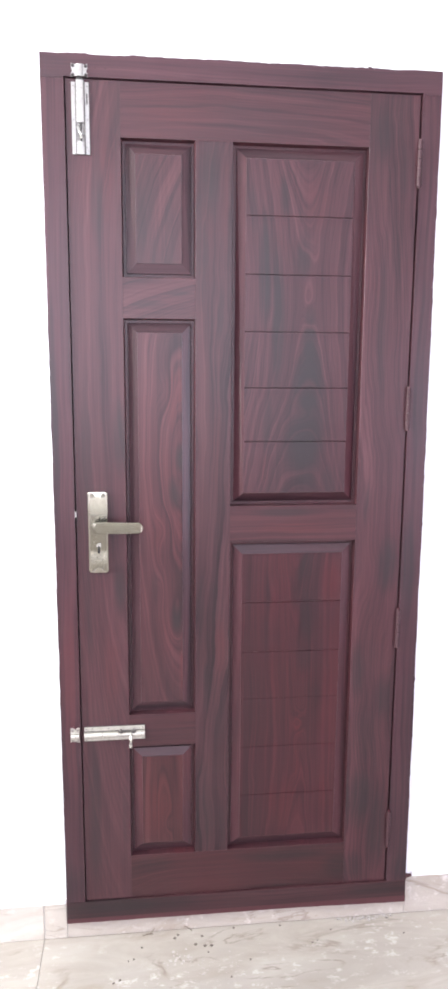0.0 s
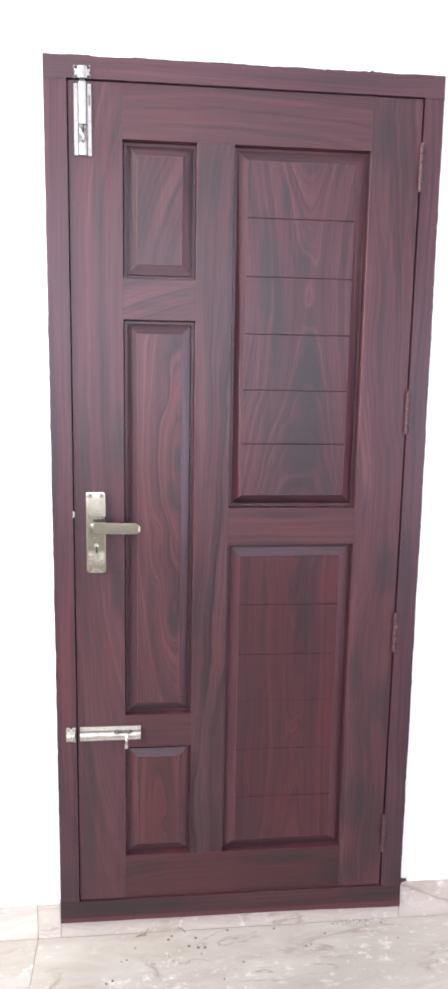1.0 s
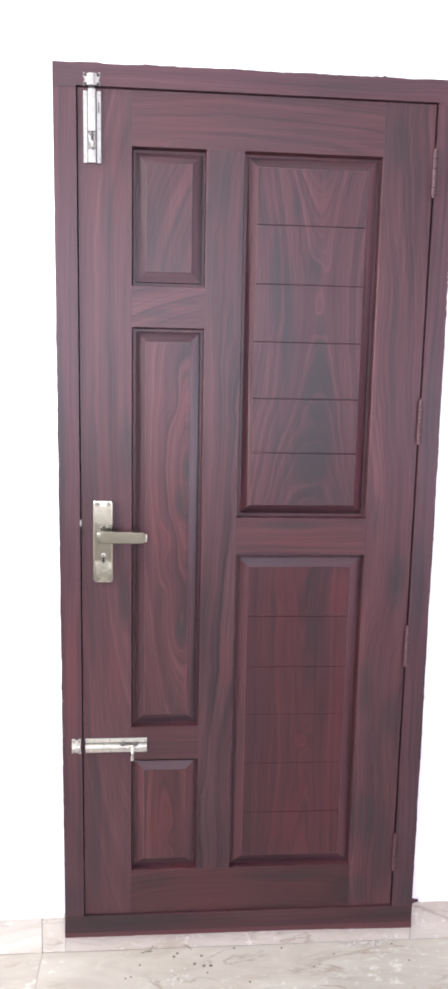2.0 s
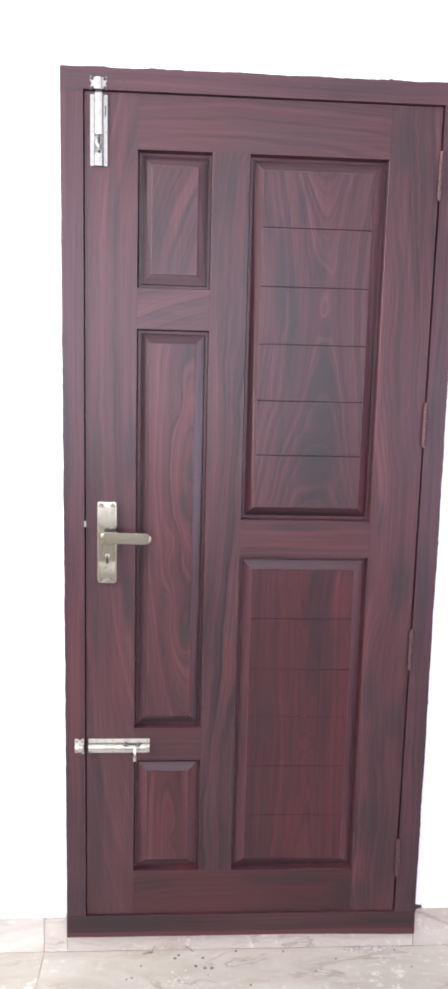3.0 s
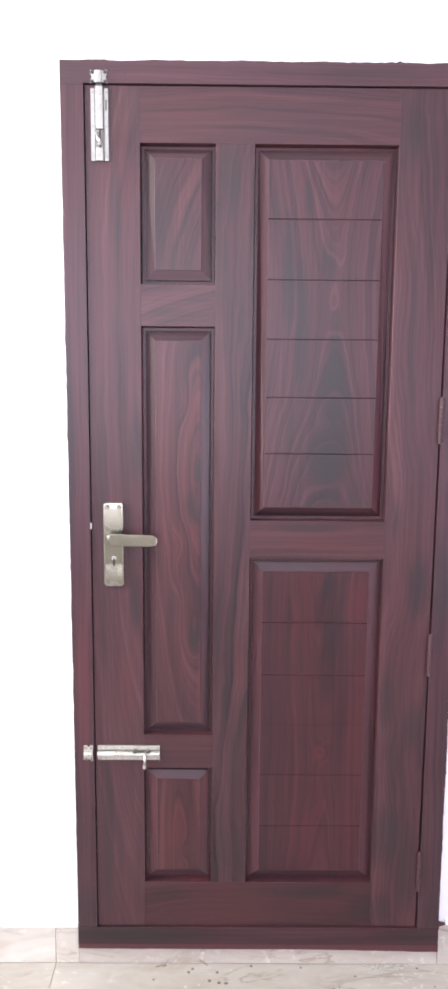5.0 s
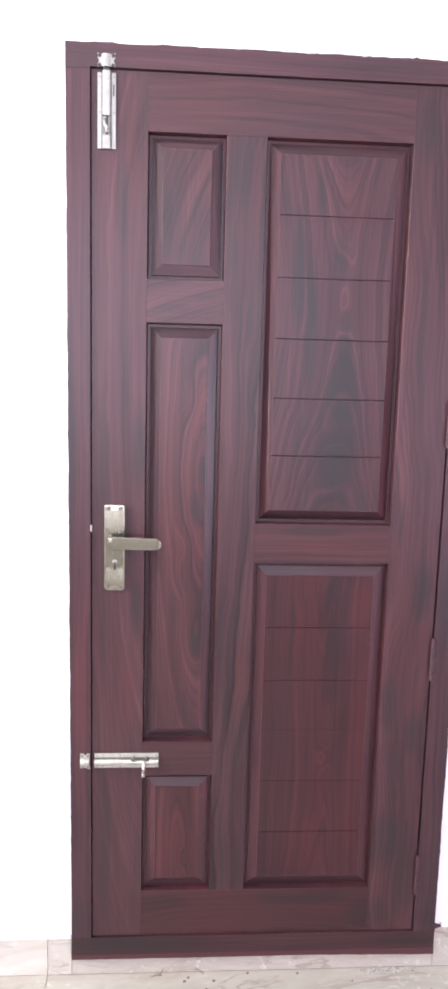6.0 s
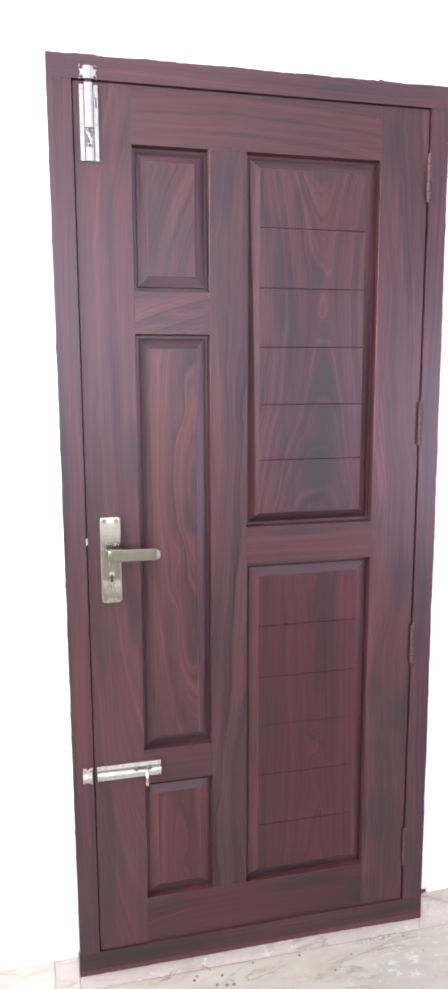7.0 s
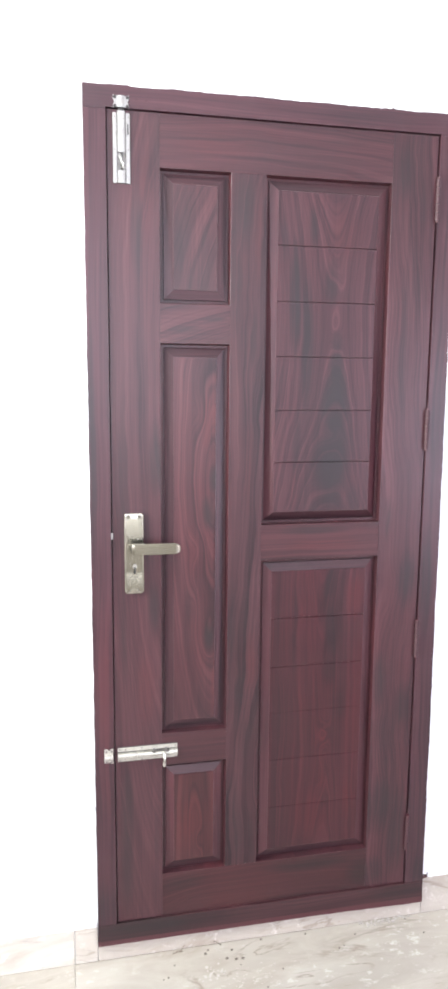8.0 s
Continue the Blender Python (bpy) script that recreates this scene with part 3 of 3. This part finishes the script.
raised_panel(B0, B1, 1.1566, ZT, ((1.836, 1), (1.705, 1), (1.574, 1), (1.443, 1.1), (1.314, 1.2)), foot=0.0070, form="saddle", heart=(0.600, 1.668), rise=0.23, sway=0.085, bands=1.04, seed=3.1, blush=0.15, stain=(0.98, 1.0, 1.05),
             knots=((0.606, 1.618, 0.016, 0.026, 0.026), (0.600, 1.655, 0.010, 0.022, -0.016), (0.594, 1.735, 0.018, 0.030, 0.020), (0.625, 1.76, 0.012, 0.03, -0.012), (0.592, 1.375, 0.03, 0.025, 0.014), (0.588, 1.262, 0.034, 0.03, 0.016)),
             shade=((0.604, 1.54, 0.024, 0.09, 1.15), (0.603, 1.45, 0.048, 0.12, 1.25), (0.600, 1.32, 0.072, 0.17, 1.0), (0.665, 1.21, 0.03, 0.06, 0.5), (0.494, 1.72, 0.018, 0.17, 1.1), (0.525, 1.60, 0.018, 0.22, 0.9), (0.510, 1.36, 0.014, 0.10, 0.6), (0.588, 1.752, 0.022, 0.06, 0.7), (0.540, 1.88, 0.014, 0.06, 0.7), (0.468, 1.86, 0.014, 0.07, 0.5), (0.605, 1.61, 0.018, 0.03, 0.5)),
             glow=((0.505, 1.25, 0.010, 0.08, 0.4), (0.62, 1.87, 0.06, 0.08, 0.3)))
raised_panel(B0, B1, ZB, 1.0658, ((0.909, 0.8), (0.778, 0.7), (0.652, 0.35), (0.520, 0.6), (0.385, 0.7)), form="saddle", heart=(0.598, 0.66), rise=0.10, sway=0.08, bands=0.85, seed=9.9, blush=0.6, stain=(0.84, 0.60, 0.68), knots=((0.600, 0.580, 0.016, 0.030, 0.030), (0.603, 0.598, 0.006, 0.006, -0.012), (0.593, 0.462, 0.010, 0.045, 0.022), (0.545, 0.93, 0.02, 0.05, 0.014)),
             shade=((0.617, 1.00, 0.028, 0.08, 0.85), (0.622, 0.88, 0.026, 0.12, 0.95), (0.615, 0.76, 0.026, 0.06, 0.6), (0.522, 0.95, 0.012, 0.10, 0.7), (0.510, 0.83, 0.012, 0.08, 0.6), (0.64, 0.66, 0.03, 0.05, 0.35)),
             glow=((0.687, 0.96, 0.03, 0.08, 0.7), (0.600, 0.572, 0.020, 0.044, 1.0), (0.56, 0.36, 0.06, 0.10, 0.5), (0.594, 0.47, 0.012, 0.06, 0.7), (0.68, 0.40, 0.03, 0.10, 0.5), (0.46, 0.80, 0.02, 0.16, 0.4)))

# ---- hinges ----
for hz in (2.010, 1.445, 0.885, 0.320):
    bm = new_bm()
    hx, hy, long = 0.8565, -0.0060, 0.102
    for k in range(5):
        a, b = hz - long * k / 5, hz - long * (k + 1) / 5
        rod(bm, (hx, hy, a - 0.0006), (hx, hy, b + 0.0006), 0.0056, 14)
    hinge = part("hinge", bm, HINGE_PAINT, door, "butt hinge painted over in the door's maroon", smooth=True)
    part("pin", rod(rod(new_bm(), (hx, hy, hz), (hx, hy, hz + 0.0025), 0.0042, 12), (hx, hy, hz - long - 0.0025), (hx, hy, hz - long), 0.0042, 12), EDGE_PAINT, hinge)

# ---- lever handle on its plate ----
PX0, PX1, PZ0, PZ1 = 0.0795, 0.1255, 0.999, 1.197
plate = part("door_handle", slab(new_bm(), rounded(PX0, PX1, PZ0, PZ1, 0.0045), -0.0075, 0.0005, 0.0030, 4), BRASS_EDGE, door, "brushed antique-brass lever handle on a long plate", smooth=True)
px = (PX0 + PX1) / 2
bm = new_bm()
box(bm, 0.0925, 0.1035, -0.0540, -0.0360, 1.1055, 1.1310, 0.0016, 3)
rod(bm, (0.1000, -0.0400, 1.1150), (0.1000, -0.0070, 1.1150), 0.0085, 24)
part("neck", bm, BRASS_LEVER, plate, "lever's end bent back to a round spindle", smooth=True)
# the lever: a flat bar that bows a little towards its round end
bm = new_bm()
half, count = 0.0138, 22
rows = []
for k in range(count + 1):
    t = k / count
    x = 0.1000 + (0.0955 * t / 0.6 if t < 0.6 else 0.0955 + 0.0140 * math.sin((t - 0.6) / 0.4 * math.pi / 2))
    left = max(0.0, (x - 0.1955) / 0.0140)
    h = half * math.sqrt(max(0.02, 1 - min(1, left) ** 2.2)) * (1 - 0.06 * t)
    y = -0.0505 - 0.004 * math.sin(math.pi * t) + 0.003 * t
    c = 1.1185 - 0.0015 * t
    thick = 0.0040 - 0.0012 * t
    rows.append([bm.verts.new((x, y + dy * thick, c + dz * h)) for dy, dz in ((-0.7, -1), (-1, -0.93), (-1.03, 0), (-1, 0.93), (-0.7, 1), (0.7, 1), (1, 0.9), (1, -0.9), (0.7, -1))])
for u, w in zip(rows, rows[1:]):
    for k in range(9):
        bm.faces.new((u[k], u[(k + 1) % 9], w[(k + 1) % 9], w[k]))
bm.faces.new(rows[0][::-1])
bm.faces.new(rows[-1])
part("lever", bm, BRASS_LEVER, plate, smooth=True)
# raised field of the plate, hollowed at both ends


def dish(z):
    """Depth of the pressed plate at height z: it swells at the neck and again below the keyhole."""
    if z > 1.118:
        return -0.0098 + 0.45 * (z - 1.118) ** 2
    if z > 1.052:
        return -0.0098 + 0.020 * (1.118 - z)
    return -0.0085 - 0.0026 * math.sin(min(1.0, (1.052 - z) / 0.045) * math.pi / 2)


bm = new_bm()
columns = []
for k in range(13):
    x = PX0 + 0.0036 + (PX1 - PX0 - 0.0072) * k / 12
    cut = 0.0075 * math.sqrt(max(0.0, 1 - ((x - px) / 0.0125) ** 2))
    lo, hi = PZ0 + 0.0050 + cut, PZ1 - 0.0050 - cut
    columns.append([bm.verts.new((x, dish(lo + (hi - lo) * m / 40), lo + (hi - lo) * m / 40)) for m in range(41)])
for u, w in zip(columns, columns[1:]):
    for m in range(40):
        bm.faces.new((u[m], w[m], w[m + 1], u[m + 1]))
made = bmesh.ops.extrude_face_region(bm, geom=list(bm.faces))["geom"]
for v in made:
    if isinstance(v, bmesh.types.BMVert):
        v.co.y = -0.0035
part("plate_field", bm, BRASS, plate, smooth=True)
# Added disc for the bright spot of light at the keyhole's top.
part("cylinder", rod(new_bm(), (0.1035, -0.0108, 1.0670), (0.1035, -0.0070, 1.0670), 0.0058, 20, 0.0050), POLISHED, plate, "bright steel disc added for the light spot in the keyhole", smooth=True)
bm = slab(new_bm(), [(0.1011, 1.0480), (0.1059, 1.0480), (0.1052, 1.0655), (0.1018, 1.0655)], -0.0110, -0.0070)
part("keyhole", bm, DARK, plate, "dark keyhole")
for sx in (PX0 + 0.0095, PX1 - 0.0095):
    for sz in (PZ0 + 0.0085, PZ1 - 0.0085):
        bm = rod(new_bm(), (sx, -0.0072, sz), (sx, -0.0108, sz), 0.0046, 18, 0.0036)
        part("screw", bm, BRASS, plate, smooth=True)
        part("countersink", rod(new_bm(), (sx, -0.0072, sz), (sx, -0.0084, sz), 0.0054, 18), SCREW, plate)
bm = box(new_bm(), 0.0470, 0.0525, -0.0045, 0.010, 1.1340, 1.1500, 0.0012, 2)
part("latch_tongue", bm, ALUMINIUM, door, "pale steel latch tongue")


# ---- tower bolts ----
def ridge(bm, lo, hi, mid, half, height, y, along, flat=0.30):
    """A long casing with a flattened back from lo to hi, along 'z' or 'x'."""
    n = 9
    ends = []
    for s in (lo, hi):
        ring = []
        for k in range(n):
            a = math.pi * k / (n - 1)
            u, d = mid + half * math.cos(a), y - height * abs(math.sin(a)) ** flat
            ring.append(bm.verts.new((u, d, s) if along == "z" else (s, d, u)))
        ends.append(ring)
    for k in range(n - 1):
        bm.faces.new((ends[0][k], ends[0][k + 1], ends[1][k + 1], ends[1][k]))
    for ring in ends:
        bm.faces.new(ring)
    bm.faces.new((ends[0][0], ends[0][-1], ends[1][-1], ends[1][0]))
    return bm


# upright bolt at the head
bx = 0.0830
bolt = part("tower_bolt", slab(new_bm(), rounded(0.0640, 0.1030, 1.9520, 2.1015, 0.0012, 2), -0.0022, 0.0003, 0.0006, 1), GRIME_SHADOW, smooth=True)
tagged(bolt, "bright aluminium tower bolt screwed upright to the door", "bolt", "bolts on the door")
part("casing", ridge(new_bm(), 2.0180, 2.1045, bx, 0.0088, 0.0060, -0.0020, "z", 0.16), ALUMINIUM, bolt, smooth=True)
part("casing", ridge(new_bm(), 1.9525, 1.9790, bx, 0.0088, 0.0060, -0.0020, "z", 0.16), ALUMINIUM, bolt, smooth=True)
for rx in (0.0686, 0.0979):
    part("flange", ridge(new_bm(), 1.9525, 2.1010, rx, 0.0044, 0.0018, -0.0020, "z", 0.14), ALUMINIUM, bolt, "flat bright flange", smooth=True)
part("slot", slab(new_bm(), rounded(bx - 0.0088, bx + 0.0088, 1.9770, 2.0170, 0.0015, 2), -0.0027, -0.0010), SCREW, bolt, "shaded slot of the bolt")
# Dark tone gives the shoot the shade it lies in.
part("shoot", rod(box(new_bm(), bx - 0.0068, bx + 0.0068, -0.0050, -0.0020, 2.0850, 2.1330, 0.0012, 2), (bx, -0.0046, 1.9640), (bx, -0.0046, 2.0920), 0.0024, 16), DARK_STEEL, bolt, smooth=True)
bm = new_bm()
tube(bm, [(bx - 0.004, -0.010, 2.008), (bx - 0.004, -0.020, 2.004), (bx - 0.001, -0.025, 1.996), (bx + 0.003, -0.025, 1.988), (bx + 0.004, -0.021, 1.982)], 0.0036, 12)
part("knob", bm, ALUMINIUM, bolt, smooth=True)
part("spring_clip", tube(new_bm(), [(bx + 0.0065, -0.008, 2.012), (bx + 0.0080, -0.014, 2.000), (bx + 0.0070, -0.016, 1.990), (bx - 0.003, -0.017, 1.983)], 0.0014, 8), SCREW, bolt, smooth=True)
part("maker_mark", box(new_bm(), 0.0965, 0.0992, -0.0044, -0.0030, 2.0560, 2.0780), DARK_STEEL, bolt, "small dark stamped mark")
for sx in (0.0685, 0.0990):
    for sz in (1.9600, 2.0240, 2.0930):
        part("screw", rod(new_bm(), (sx, -0.0040, sz), (sx, -0.0018, sz), 0.0016, 10), SCREW, bolt)
# its keeper on the head
waist = [(0.0650, 2.1095), (0.0730, 2.1120), (0.0930, 2.1120), (0.1005, 2.1095), (0.1005, 2.1165), (0.0975, 2.1225), (0.1005, 2.1290), (0.1005, 2.1375), (0.0930, 2.1355), (0.0730, 2.1355), (0.0650, 2.1375), (0.0650, 2.1290), (0.0680, 2.1225), (0.0650, 2.1165)]
keeper = part("bolt_keeper", slab(new_bm(), waist, FRAME_Y - 0.0018, FRAME_Y + 0.001), ALUMINIUM)
tagged(keeper, "bright aluminium bolt keeper screwed to the frame head", "bolt keeper", "keepers on the frame")
part("hoop", ridge(new_bm(), 2.1115, 2.1355, bx, 0.0076, 0.0050, FRAME_Y - 0.0010, "z"), ALUMINIUM, keeper, smooth=True)
for sx in (0.0690, 0.0968):
    for sz in (2.1140, 2.1328):
        part("screw", rod(new_bm(), (sx, FRAME_Y - 0.0028, sz), (sx, FRAME_Y - 0.0010, sz), 0.0036, 14, 0.0040), DARK_STEEL, keeper, smooth=True)

# level bolt low on the leaf
bz = 0.5770
bolt = part("tower_bolt", slab(new_bm(), [(0.0565, 0.5585), (0.2085, 0.5610), (0.2085, 0.5985), (0.0565, 0.5980)], -0.0022, 0.0003, 0.0006, 1), GRIME_SHADOW)
tagged(bolt, "level aluminium tower bolt, drawn back and flecked with maroon paint", "bolt", "bolts on the door")
part("casing", ridge(new_bm(), 0.0570, 0.1420, bz, 0.0070, 0.0110, -0.0020, "x"), PAINTED_BOLT, bolt, smooth=True)
part("casing", ridge(new_bm(), 0.1870, 0.2080, bz, 0.0070, 0.0110, -0.0020, "x"), PAINTED_BOLT, bolt, smooth=True)
for rz, half in ((0.5650, 0.0040), (0.5922, 0.0054)):
    part("flange", ridge(new_bm(), 0.0572, 0.2080, rz, half, 0.0018, -0.0020, "x", 0.14), PAINTED_BOLT, bolt, "paint-flecked flat flange", smooth=True)
part("slot", slab(new_bm(), rounded(0.1430, 0.1860, bz - 0.0080, bz + 0.0080, 0.0015, 2), -0.0027, -0.0010), SCREW, bolt, "shaded slot of the bolt")
part("shoot", rod(new_bm(), (0.0580, -0.0080, bz), (0.1980, -0.0080, bz), 0.0046, 18), PAINTED_BOLT, bolt, smooth=True)
part("knob", tube(new_bm(), [(0.1740, -0.009, bz), (0.1740, -0.018, bz - 0.001), (0.1735, -0.022, bz - 0.008), (0.1730, -0.022, bz - 0.020), (0.1728, -0.021, bz - 0.029)], 0.0040, 12), PAINTED_BOLT, bolt, smooth=True)
for sx in (0.1480, 0.1790):
    part("lug", rod(new_bm(), (sx, -0.0140, 0.5860), (sx, -0.0018, 0.5860), 0.0042, 14), SCREW, bolt, smooth=True)
for sx in (0.0620, 0.1180, 0.2030):
    for sz in (0.5635, 0.5935):
        part("screw", rod(new_bm(), (sx, -0.0046, sz), (sx, -0.0018, sz), 0.0018, 10), SCREW, bolt)
waist = [(0.0235, 0.5620), (0.0310, 0.5620), (0.0360, 0.5640), (0.0410, 0.5600), (0.0465, 0.5600), (0.0450, 0.5680), (0.0450, 0.5880), (0.0465, 0.5985), (0.0400, 0.5985), (0.0355, 0.5930), (0.0310, 0.5985), (0.0235, 0.5985)]
keeper = part("bolt_keeper", slab(new_bm(), waist, FRAME_Y - 0.0018, FRAME_Y + 0.001), PAINTED_BOLT)
tagged(keeper, "aluminium bolt keeper flecked with maroon paint on the jamb", "bolt keeper", "keepers on the frame")
part("hoop", ridge(new_bm(), 0.0245, 0.0440, bz, 0.0070, 0.0100, FRAME_Y - 0.0010, "x"), PAINTED_BOLT, keeper, smooth=True)
for sx in (0.0285, 0.0415):
    for sz in (0.5650, 0.5925):
        part("screw", rod(new_bm(), (sx, FRAME_Y - 0.0030, sz), (sx, FRAME_Y - 0.0010, sz), 0.0026, 12), SCREW, keeper, smooth=True)

# ---- paint and dirt on the wall and floor ----
def blot(x, y, r, seed, squash=1.0):
    return [(x + r * (1 + 0.35 * noise.noise((math.cos(a) * 1.3, math.sin(a) * 1.3, seed))) * math.cos(a), y + squash * r * (1 + 0.35 * noise.noise((math.cos(a) * 1.3, math.sin(a) * 1.3, seed + 5))) * math.sin(a)) for a in [2 * math.pi * k / 14 for k in range(14)]]


def floor_film(bm, outline, z):
    top = [bm.verts.new((x, y, z)) for x, y in outline]
    low = [bm.verts.new((x, y, 0.0)) for x, y in outline]
    bm.faces.new(top)
    for a in range(len(top)):
        b = (a + 1) % len(top)
        bm.faces.new((top[a], low[a], low[b], top[b]))


bm = new_bm()
drops = ((0.281, -0.023, 4.2), (0.290, -0.012, 3.8), (0.353, -0.023, 3.8), (0.334, -0.050, 4.2), (0.358, -0.057, 4.0), (0.375, -0.058, 4.6), (0.194, -0.047, 2.4), (0.566, -0.006, 3.0), (0.863, -0.007, 2.4), (0.892, -0.066, 2.0), (0.440, -0.002, 3.2), (0.125, -0.156, 3.4), (0.140, -0.148, 3.2), (0.173, -0.085, 2.2), (0.160, -0.090, 1.8), (0.365, -0.080, 1.8), (0.470, -0.115, 2.4), (0.640, -0.075, 2.0), (0.655, -0.070, 1.6), (1.010, -0.120, 2.6), (0.700, -0.035, 2.0), (0.415, -0.165, 2.0))
for n, (x, y, r) in enumerate(drops):
    floor_film(bm, blot(x, y, r / 1000, n * 3.1, 0.8), 0.0012 + 0.00005 * n)
tagged(part("paint_drops", bm, DROP), "dried dark paint drops on the tiled floor", "paint drops", kind="stuff")
bm = new_bm()
crumbs = random.Random(5)
for k in range(46):
    x, y = crumbs.gauss(0.79, 0.035), 0.002 - abs(crumbs.gauss(0, 0.006))
    floor_film(bm, blot(x, y, crumbs.uniform(0.0012, 0.0038), k * 1.7), crumbs.uniform(0.0015, 0.005))
for k in range(26):
    x, y = crumbs.gauss(0.29, 0.022), crumbs.gauss(-0.088, 0.016)
    floor_film(bm, blot(x, y, crumbs.uniform(0.001, 0.0045), k * 1.7 + 90), 0.0004 + 0.00004 * k)
for k in range(60):
    x, y = crumbs.gauss(0.40, 0.07), crumbs.gauss(-0.125, 0.03)
    floor_film(bm, blot(x, y, crumbs.uniform(0.0006, 0.0028), k * 1.7 + 300, 0.5), 0.0003 + 0.00002 * k)
tagged(part("cement_crumbs", bm, CHALK), "white cement crumbs and smears on the floor", "crumbs", kind="stuff")
bm = new_bm()
for a, b in (((0.216, -0.004, 0.001), (0.228, 0.003, 0.014)), ((0.308, 0.003, 0.012), (0.328, -0.003, 0.002)), ((0.196, -0.006, 0.001), (0.224, -0.003, 0.001))):
    mid = tuple((p + q) / 2 + 0.001 for p, q in zip(a, b))
    tube(bm, [a, mid, b], 0.0008, 6)
tagged(part("straw_bits", bm, STRAW), "bits of dry straw by the door sill", "straw", kind="stuff")

# maroon paint run over the wall's corner beside the frame
bm = new_bm()
slab(bm, [(0.905, 0.128), (0.9105, 0.128), (0.9145, 0.121), (0.9240, 0.1180), (0.9330, 0.1165), (0.9350, 0.1140), (0.9270, 0.1115), (0.9185, 0.1080), (0.9150, 0.0900), (0.9170, 0.0780), (0.9150, 0.0640), (0.9140, 0.0500), (0.905, 0.0500)], SKIRT_Y - 0.0012, 0.02)
part("paint_run", bm, EDGE_PAINT, door_frame, "maroon paint smeared past the frame's foot")

# ---- skirting and floor tiles ----
baseboard = thing("baseboard", (0, WALL_Y, 0), "beige marble skirting tiles with a thin joint line", "skirting", "structure")
JOINT = 0.0013
FLOOR_JOINT = -0.0600
for x0, x1, top in ((RX0, -1.2615, 0.101), (-1.2600, -0.0608, 0.101), (-0.0592, -0.0010, 0.1025), (0.0002, 0.9160, 0.0485), (0.9172, 1.5390, 0.1125), (1.5405, RX1, 0.1125)):
    part("tile", box(new_bm(), x0, x1, SKIRT_Y, 0.05, 0.0006, top, 0.0007), SKIRTING if x1 < 0 else SILL_TILE, baseboard)
# wall paint lapped unevenly over the tops of the tiles
for x0, x1, top in ((RX0, -0.003, 0.102), (0.934, RX1, 0.1130)):
    low = ragged((x0, top - 0.001), (x1, top - 0.001), 0.0022, 0.008)
    bm = slab(new_bm(), low + [(x1, top + 0.012), (x0, top + 0.012)], SKIRT_Y - 0.0006, WALL_Y + 0.004)
    part("paint_lap", bm, WHITE_WALL, wall_north, origin=(0, 0, 0))

bm = box(new_bm(), RX0 - 0.15, RX1 + 0.15, RY0 - 0.15, 0.17, -0.10, -0.0022)
floor = tagged(part("floor", bm, GROUT, origin=(0, 0, -0.05)), "beige veined marble tile floor with thin joints", "floor", kind="structure")
y1 = SKIRT_Y + 0.030
while y1 > RY0:
    y0 = max(y1 - 0.6, RY0)
    x0 = FLOOR_JOINT - 2.4
    while x0 < RX1:
        a, b = max(x0 + JOINT / 2, RX0), min(x0 + 1.2 - JOINT / 2, RX1)
        if b - a > 0.02:
            part("tile", box(new_bm(), a, b, y0 + JOINT / 2, y1 - JOINT / 2, -0.012, 0.0, 0.0005), MARBLE, floor)
        x0 += 1.2
    y1 -= 0.6
